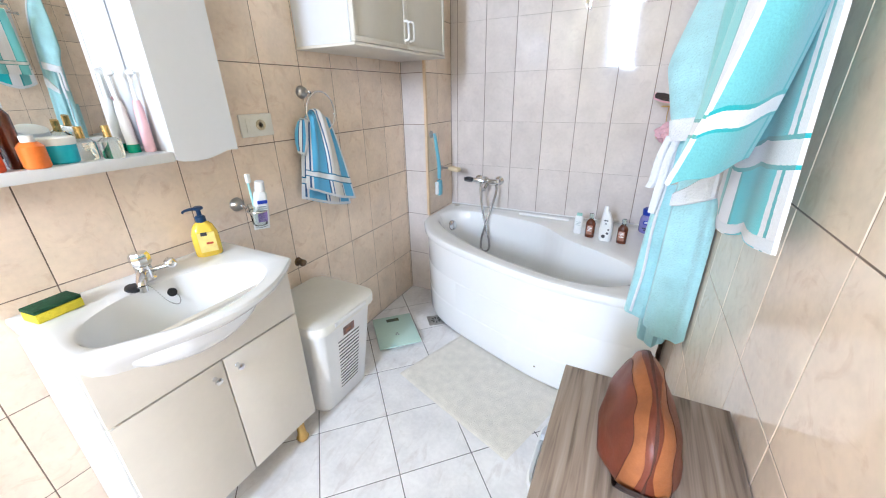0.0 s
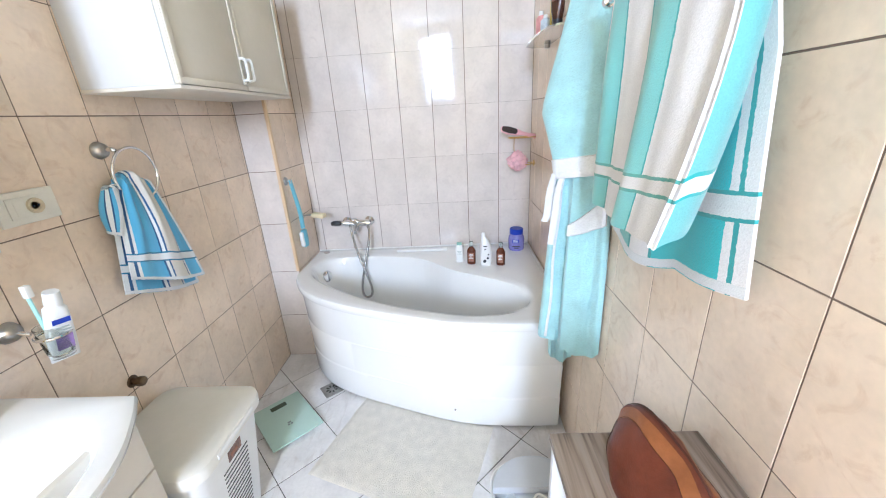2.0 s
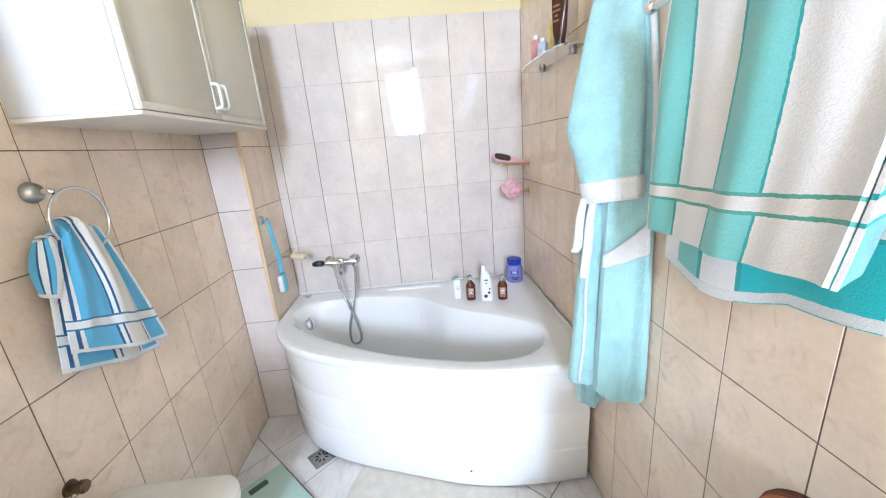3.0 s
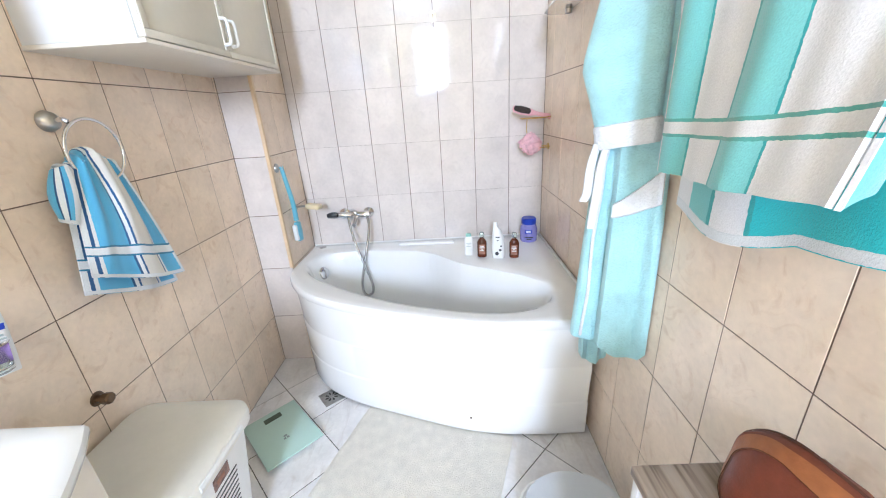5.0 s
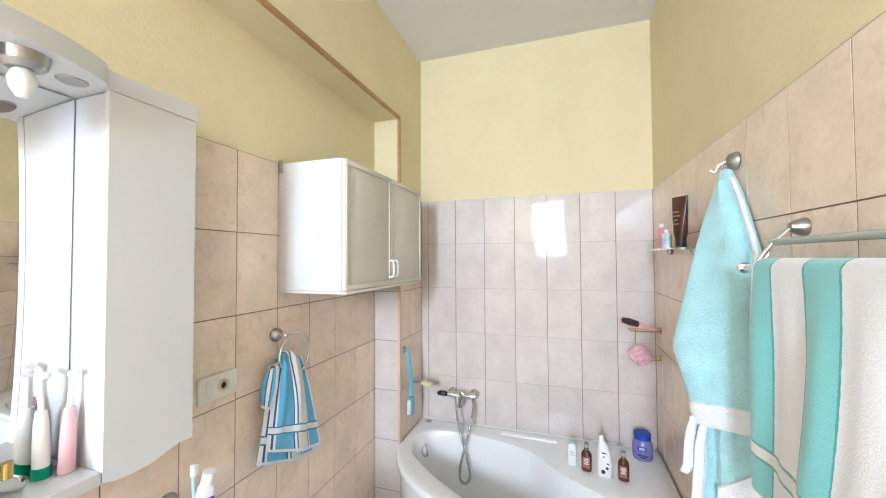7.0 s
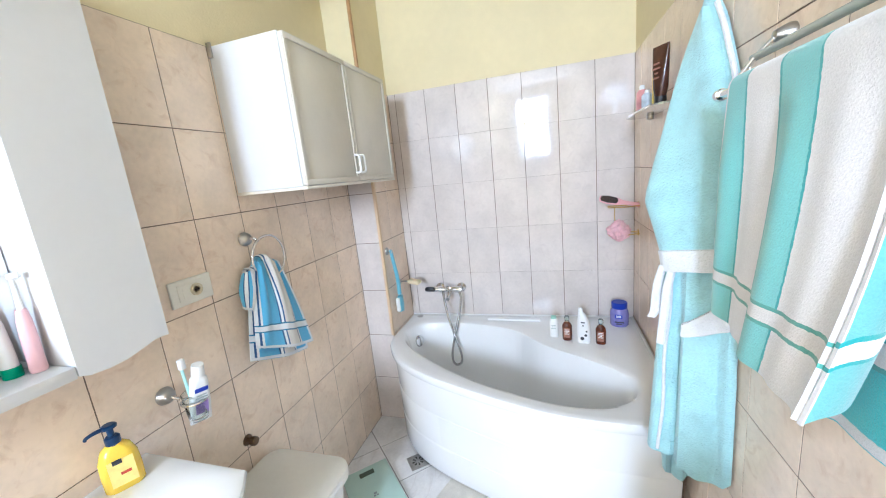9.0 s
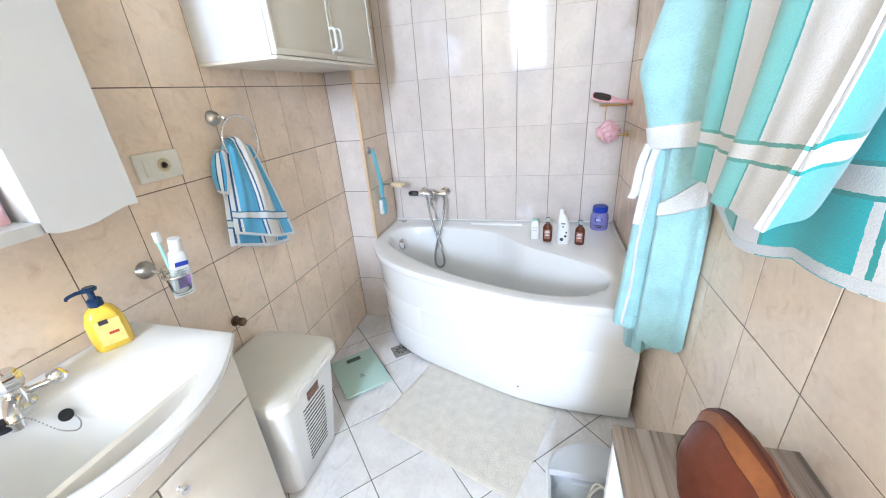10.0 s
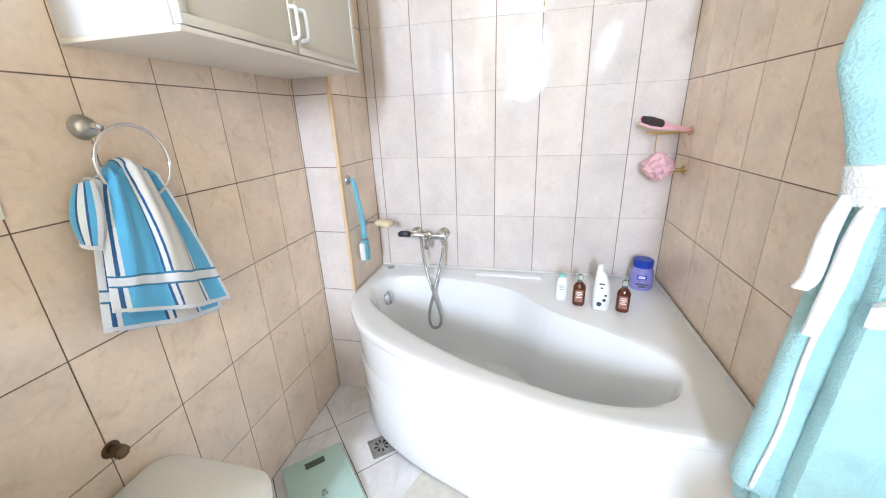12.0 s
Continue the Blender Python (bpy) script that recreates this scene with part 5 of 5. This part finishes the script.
part("back_flap", sheet(back_flap, 60, 70, 0.006), T2, towel, "longer back half, aqua with white borders")

# ---- bathrobe ----
ROBE = mat("aqua_fleece", (0.42, 0.69, 0.715), 0.95, vary=0.10, scale=14, bump=0.9, bump_scale=190, sheen=0.5)
RWHITE = mat("white_fleece", (0.80, 0.81, 0.82), 0.95, vary=0.06, scale=14, bump=0.9, bump_scale=190, sheen=0.4)
rh = thing("robe_hook", XR, -1.085, 1.99, "chrome robe hook on the wall tiles", "hook")
part("rosette", moved(lathe([(0, 0), (0.026, 0), (0.028, 0.006), (0.022, 0.022), (0.010, 0.03), (0, 0.032)], 24), pose(0, 0, 0, 0, -90, 0)), BRUSHED, rh)
part("prong", tube([(-0.028, 0, 0), (-0.048, 0.006, -0.012), (-0.056, 0.008, -0.03), (-0.066, 0.01, -0.022)], 0.005, 10), CHROME, rh)
robe = thing("bathrobe", 0, 0, 0, "pale aqua fleece bathrobe with white cuffs on a hook", "bathrobe")


def lerp_rows(table, z):
    """Values of a table of rows that fall in z, at one height."""
    for a, b in zip(table, table[1:]):
        if a[0] >= z >= b[0]:
            t = (a[0] - z) / (a[0] - b[0])
            return [p + (q - p) * t for p, q in zip(a[1:], b[1:])]
    return list((table[0] if z > table[0][0] else table[-1])[1:])


# height, far edge x and y, near edge x and y, half depth
BODY = [(1.965, 0.555, -1.078, 0.568, -1.098, 0.012), (1.88, 0.530, -1.075, 0.574, -1.150, 0.020), (1.72, 0.500, -1.095, 0.578, -1.235, 0.026), (1.50, 0.462, -1.130, 0.580, -1.280, 0.030), (1.30, 0.440, -1.165, 0.578, -1.298, 0.032),
        (1.10, 0.430, -1.175, 0.580, -1.305, 0.034), (0.90, 0.418, -1.172, 0.585, -1.310, 0.036), (0.62, 0.404, -1.165, 0.592, -1.315, 0.040)]
SLEEVE = [(1.93, 0.540, -1.078, 0.556, -1.105, 0.012), (1.84, 0.508, -1.085, 0.556, -1.165, 0.022), (1.70, 0.465, -1.105, 0.550, -1.232, 0.028), (1.55, 0.420, -1.132, 0.541, -1.272, 0.030), (1.465, 0.398, -1.148, 0.537, -1.288, 0.030),
          (1.435, 0.395, -1.152, 0.536, -1.291, 0.030), (1.37, 0.412, -1.168, 0.534, -1.295, 0.030), (1.27, 0.434, -1.183, 0.532, -1.298, 0.028)]


def robe_fold(s, z):
    """How far the front of the robe stands out at a share s of its width."""
    g = max(0.0, min(1, (1.95 - z) / 0.6))
    low = max(0.0, min(1, (1.25 - z) / 0.35))
    f = 0.006 * math.sin(s * 13 + 1.2 * z) + 0.004 * math.sin(s * 23 - 2.1 * z + 0.7)
    return g * f - low * 0.026 * math.exp(-((s - 0.36 + 0.04 * z) / 0.035) ** 2)


def sleeve_fold(s, z):
    return 0.004 * math.sin(s * 7 + z * 5) + 0.003 * math.sin(s * 4 - z * 17)


def flat_ring(table, z, fold, n=84, grow=0.0, tilt=0.0, hem=None):
    """A flattened closed section of hanging cloth between its two edges."""
    x0, y0, x1, y1, th = lerp_rows(table, z)
    e = Vector((x1 - x0, y1 - y0))
    nrm = Vector((-e.y, e.x)).normalized()
    e = e * (1 + 2 * grow / e.length)
    x0, y0 = (x0 + x1) / 2 - e.x / 2, (y0 + y1) / 2 - e.y / 2
    out = []
    for i in range(n):
        a = 2 * math.pi * i / n
        c, q = math.cos(a), math.sin(a)
        s = 0.5 + 0.5 * math.copysign(abs(c) ** 0.7, c)
        d = (th + grow) * math.copysign(abs(q) ** 0.6, q) + th
        d -= fold(s, z) * (1 if q < 0 else 0.2)
        out.append((min(x0 + e.x * s + nrm.x * d, XR - 0.006), y0 + e.y * s + nrm.y * d, z + tilt * (s - 0.5) + (hem(s, q) if hem else 0.0)))
    return out


def hem_line(s, q):
    return 0.03 * max(0, 0.34 - s) - 0.018 * math.sin(math.pi * min(1, max(0, (s - 0.36) / 0.64))) + 0.02 * max(0, s - 0.9) / 0.1 + (0.02 if q > 0 else 0)


N = 64
rings = [flat_ring(BODY, 1.965 - 1.335 * i / N, robe_fold, hem=(lambda s, q, k=max(0.0, (i - N + 8) / 8): k * hem_line(s, q))) for i in range(N + 1)]
last = rings[-1]
mid = Vector((sum(p[0] for p in last) / len(last), sum(p[1] for p in last) / len(last)))
rings.append([(mid.x + (x - mid.x) * 0.93, mid.y + (y - mid.y) * 0.93, z + 0.002) for x, y, z in last])
rings.append([(mid.x + (x - mid.x) * 0.88, mid.y + (y - mid.y) * 0.88, z + 0.05) for x, y, z in last])
part("robe_body", loft(rings), ROBE, robe)
TAIL = [(0.95, 0.480, -1.110, 0.560, -1.125, 0.016), (0.70, 0.470, -1.105, 0.572, -1.120, 0.018), (0.50, 0.478, -1.100, 0.572, -1.115, 0.018)]
part("back_panel", loft([flat_ring(TAIL, 0.95 - 0.45 * i / 20, robe_fold, 48, hem=(lambda s, q, k=max(0.0, (i - 12) / 8): -0.035 * k * math.sin(math.pi * s))) for i in range(21)]), ROBE, robe)
part("sleeve", loft([flat_ring(SLEEVE, 1.93 - 0.64 * i / 48, sleeve_fold, tilt=0.026 * max(0, (i - 30) / 18)) for i in range(49)]), ROBE, robe)
part("cuff", loft([flat_ring(SLEEVE, z, sleeve_fold, grow=g, tilt=0.026) for z, g in ((1.305, 0.000), (1.302, 0.004), (1.28, 0.006), (1.25, 0.005), (1.244, 0.002), (1.248, -0.004), (1.27, -0.008))], cap1=True), RWHITE, robe, "white fleece cuff")


def on_robe(z, s, off=0.006):
    """A point on the robe's front at a height and a share of its width."""
    x0, y0, x1, y1, th = lerp_rows(BODY, z)
    e = Vector((x1 - x0, y1 - y0))
    nrm = Vector((-e.y, e.x)).normalized()
    c = abs(2 * s - 1) ** (1 / 0.7)
    d = th - th * max(0.0, 1 - c * c) ** 0.3 - robe_fold(s, z) - off
    return (min(x0 + e.x * s + nrm.x * d, XR - 0.004), y0 + e.y * s + nrm.y * d, z)


part("front_edging", tube([on_robe(1.24 - 0.59 * k / 12, 0.19 + 0.012 * math.sin(k * 0.9)) for k in range(13)], 0.005, 8, 4), RWHITE, robe, "white edging down the front")
part("collar_edging", tube([on_robe(1.93 - 0.62 * k / 10, 0.97, 0.003) for k in range(11)], 0.007, 8, 4), RWHITE, robe, "white collar edging")
rings = []
for k in range(15):
    u = k / 14
    s, zc, hz = 0.40 + 0.57 * u, 1.075 + 0.075 * u ** 1.2, 0.020 + 0.026 * u
    rings.append([on_robe(zc + hz, s, 0.010), on_robe(zc + hz - 0.004, s, 0.015), on_robe(zc - hz + 0.004, s, 0.015), on_robe(zc - hz, s, 0.010), on_robe(zc - hz, s, -0.006), on_robe(zc + hz, s, -0.006)])
bm = loft(rings)
bmesh.ops.recalc_face_normals(bm, faces=bm.faces[:])
part("pocket_edge", bm, RWHITE, robe, "white pocket trim")
for dx, dy, zb in ((-0.008, 0.006, 1.095), (0.012, -0.014, 1.02)):
    line = smooth_line([Vector((0.452 + dx, -1.190 + dy, 1.25)), Vector((0.438 + dx, -1.196 + dy, 1.19)), Vector((0.432 + dx, -1.200 + dy, 1.12)), Vector((0.424 + dx, -1.196 + dy, zb))], 6)
    part("belt_end", loft([[(p.x + sx * 0.010 * w + sy * 0.005, p.y - sx * 0.007 * w + sy * 0.006, p.z) for sx, sy in ((-1, -0.4), (-0.7, -0.9), (0.7, -0.9), (1, -0.4), (1, 0.4), (0.7, 0.9), (-0.7, 0.9), (-1, 0.4))] for p, w in [(q, 0.75 + 0.25 * math.sin(2.6 * i_ / len(line))) for i_, q in enumerate(line)]]), RWHITE, robe, "white belt end hanging loose")

# ---- glass shelf with tubes ----
gs = thing("glass_shelf", XR, -0.57, 1.735, "small glass wall shelf with metal brackets", "shelf")
part("pane", loft([[(p[0], p[1], z) for p in [(0, -0.26), (-0.07, -0.26), (-0.105, -0.22), (-0.115, -0.1), (-0.115, 0.1), (-0.105, 0.22), (-0.07, 0.26), (0, 0.26)]] for z in (-0.004, 0.003)]), GLASS_SEA, gs, "greenish glass pane")
for yy in (-0.18, 0.16):
    part("bracket", moved(lathe([(0, -0.016), (0.013, -0.014), (0.015, 0.0), (0.013, 0.012), (0, 0.014)], 16), pose(-0.018, yy, -0.006)), BRUSHED, gs)
SZ = 1.7385
BRT = mat("dark_brown_tube", (0.075, 0.028, 0.018), 0.25, vary=0.3, scale=25, coat=0.4)
tu = thing("brown_cream_tube", 0.545, -0.72, SZ, "dark brown cosmetic tube standing on its cap on the glass shelf", "tube", -60)
part("cap", lathe([(0, 0), (0.018, 0), (0.02, 0.004), (0.02, 0.03), (0, 0.03)], 20), PLAST_K, tu)
part("body", loft([rrect(-w, w, -d, d, min(w, d) * 0.9, z) for w, d, z in ((0.019, 0.017, 0.03), (0.026, 0.019, 0.06), (0.033, 0.012, 0.14), (0.037, 0.003, 0.205))]), BRT, tu)
bars([0.8, 1.0, 0.4, 0.7], 0.036, 0.006, 0.010, LABELR, tu, pose(0, -0.0205, 0.145))
for nm, x, y, h, w, m, cat in (("yellow_tube", 0.555, -0.63, 0.15, 0.016, mat("pale_yellow_plastic", (0.85, 0.70, 0.20), 0.4, vary=0.2, scale=30), "tube"), ("white_blue_box", 0.54, -0.545, 0.085, 0.020, mat("white_blue_print", (0.62, 0.70, 0.82), 0.5, vary=0.3, scale=35), "box"), ("pink_bottle", 0.54, -0.45, 0.12, 0.020, mat("rose_plastic", (0.75, 0.36, 0.36), 0.35, vary=0.2, scale=30), "bottle")):
    o = thing(nm, x, y, SZ, nm.replace("_", " ") + " of cosmetics standing on the glass shelf", cat, -50)
    part("body", loft([rrect(-w * f, w * f, -w * 0.8 * f, w * 0.8 * f, w * 0.5 * f, z) for f, z in ((0.95, 0), (1, 0.004), (1, h * 0.75), (0.6, h * 0.85))]), m, o)
    part("cap", lathe([(0, h * 0.85), (w * 0.55, h * 0.85), (w * 0.5, h), (0, h)], 14), PLAST_W, o)

# ---- wall and floor tiles ----
JG = 0.0032


def tile_mesh(name, w, h, material, depth=0.007, jz=JG):
    """A tile with eased edges: width along x, height along z, face towards -y."""
    bm = bmesh.new()
    w2, h2, e = w / 2 - JG / 2, h / 2 - jz / 2, 0.0007
    r = []
    for ins, y in ((0, depth), (0, e), (e * 0.4, e * 0.3), (e, 0)):
        r.append([(-w2 + ins, y, -h2 + ins), (w2 - ins, y, -h2 + ins), (w2 - ins, y, h2 - ins), (-w2 + ins, y, h2 - ins)])
    loft(r, cap0=True, cap1=True, bm=bm)
    bmesh.ops.recalc_face_normals(bm, faces=bm.faces[:])
    return mesh_from(name, bm, material, False)


TILES = {}
trnd = random.Random(7)


def tile_wall(parent, joints, place, rz, material, zrows=(0, 0.3, 0.6, 0.9, 1.2, 1.5, 1.8, 2.1), jz=JG, tilt=0.12):
    """Lays tiles between the joints; place(s, z) gives the tile's middle on the wall."""
    for s0, s1 in zip(joints, joints[1:]):
        for z0, z1 in zip(zrows, zrows[1:]):
            key = (round(s1 - s0, 3), round(z1 - z0, 3), material.name, jz)
            if key not in TILES:
                TILES[key] = tile_mesh("tile", s1 - s0, z1 - z0, material, jz=jz)
            ob = new("tile", TILES[key])
            ob.parent = parent
            x, y = place((s0 + s1) / 2)
            ob.matrix_basis = pose(x, y, (z0 + z1) / 2, trnd.uniform(-tilt, tilt), trnd.uniform(-0.06, 0.06), rz + trnd.uniform(-tilt, tilt))


tile_wall(wall_far, [-0.85, -0.8, -0.6, -0.4, -0.2, 0.0, 0.2, 0.4, 0.6], lambda s: (s, 0.0), 0, TILE_PALE, jz=0.0007, tilt=0.26)
tile_wall(wall_right, [BACK] + [round(-5.744 + 0.2 * k, 3) for k in range(29)] + [0.0], lambda s: (XR, s), -90, TILE_WALL)
tile_wall(wall_left, [BACK] + [round(-5.78 + 0.2 * k, 3) for k in range(28)] + [YJ], lambda s: (XL, s), 90, TILE_WALL)
tile_wall(wall_jamb, [YJ, -0.2, 0.0], lambda s: (XJ, s), 90, TILE_WALL)
tile_wall(wall_jamb, [XL, XJ], lambda s: (s, YJ), 0, TILE_PALE)


def clip(poly, axis, lim, keep_less):
    out = []
    for a, b in zip(poly, poly[1:] + poly[:1]):
        ina, inb = (a[axis] <= lim) == keep_less, (b[axis] <= lim) == keep_less
        if ina:
            out.append(a)
        if ina != inb:
            t = (lim - a[axis]) / (b[axis] - a[axis])
            out.append((a[0] + (b[0] - a[0]) * t, a[1] + (b[1] - a[1]) * t))
    return out


HALF = 0.2135
full = None
for a in range(-6, 7):
    for b in range(-21, 10):
        if (a + b) % 2 == 0:
            continue
        cx, cy = -0.257 + HALF * a, -1.706 + HALF * b
        hd_ = HALF - 0.0025
        poly = [(cx - hd_, cy), (cx, cy - hd_), (cx + hd_, cy), (cx, cy + hd_)]
        for axis, lim, less in ((0, XR, True), (0, XL, False), (1, 0.0, True), (1, BACK, False)):
            poly = clip(poly, axis, lim, less) if poly else poly
        if len(poly) < 3 or (cx < XJ - 0.05 and cy > YJ + 0.15):
            continue
        whole = len(poly) == 4 and min(p[0] for p in poly) > XL + 1e-6 and max(p[0] for p in poly) < XR - 1e-6 and max(p[1] for p in poly) < -1e-6 and min(p[1] for p in poly) > BACK + 1e-6
        if whole and full is not None:
            me = full
        else:
            bm = bmesh.new()
            ox = [(x - cx, y - cy) for x, y in poly]
            mx_ = sum(x for x, _ in ox) / len(ox)
            my_ = sum(y for _, y in ox) / len(ox)
            loft([[(x, y, -0.006) for x, y in ox], [(x, y, -0.0012) for x, y in ox], [(mx_ + (x - mx_) * 0.994, my_ + (y - my_) * 0.994, 0.0) for x, y in ox]], bm=bm)
            bmesh.ops.recalc_face_normals(bm, faces=bm.faces[:])
            me = mesh_from("floor_tile", bm, TILE_FLOOR, False)
            if whole:
                full = me
        ob = new("floor_tile", me)
        ob.parent = floor
        ob.matrix_basis = pose(cx, cy, 0, trnd.uniform(-0.08, 0.08), trnd.uniform(-0.08, 0.08), 0)
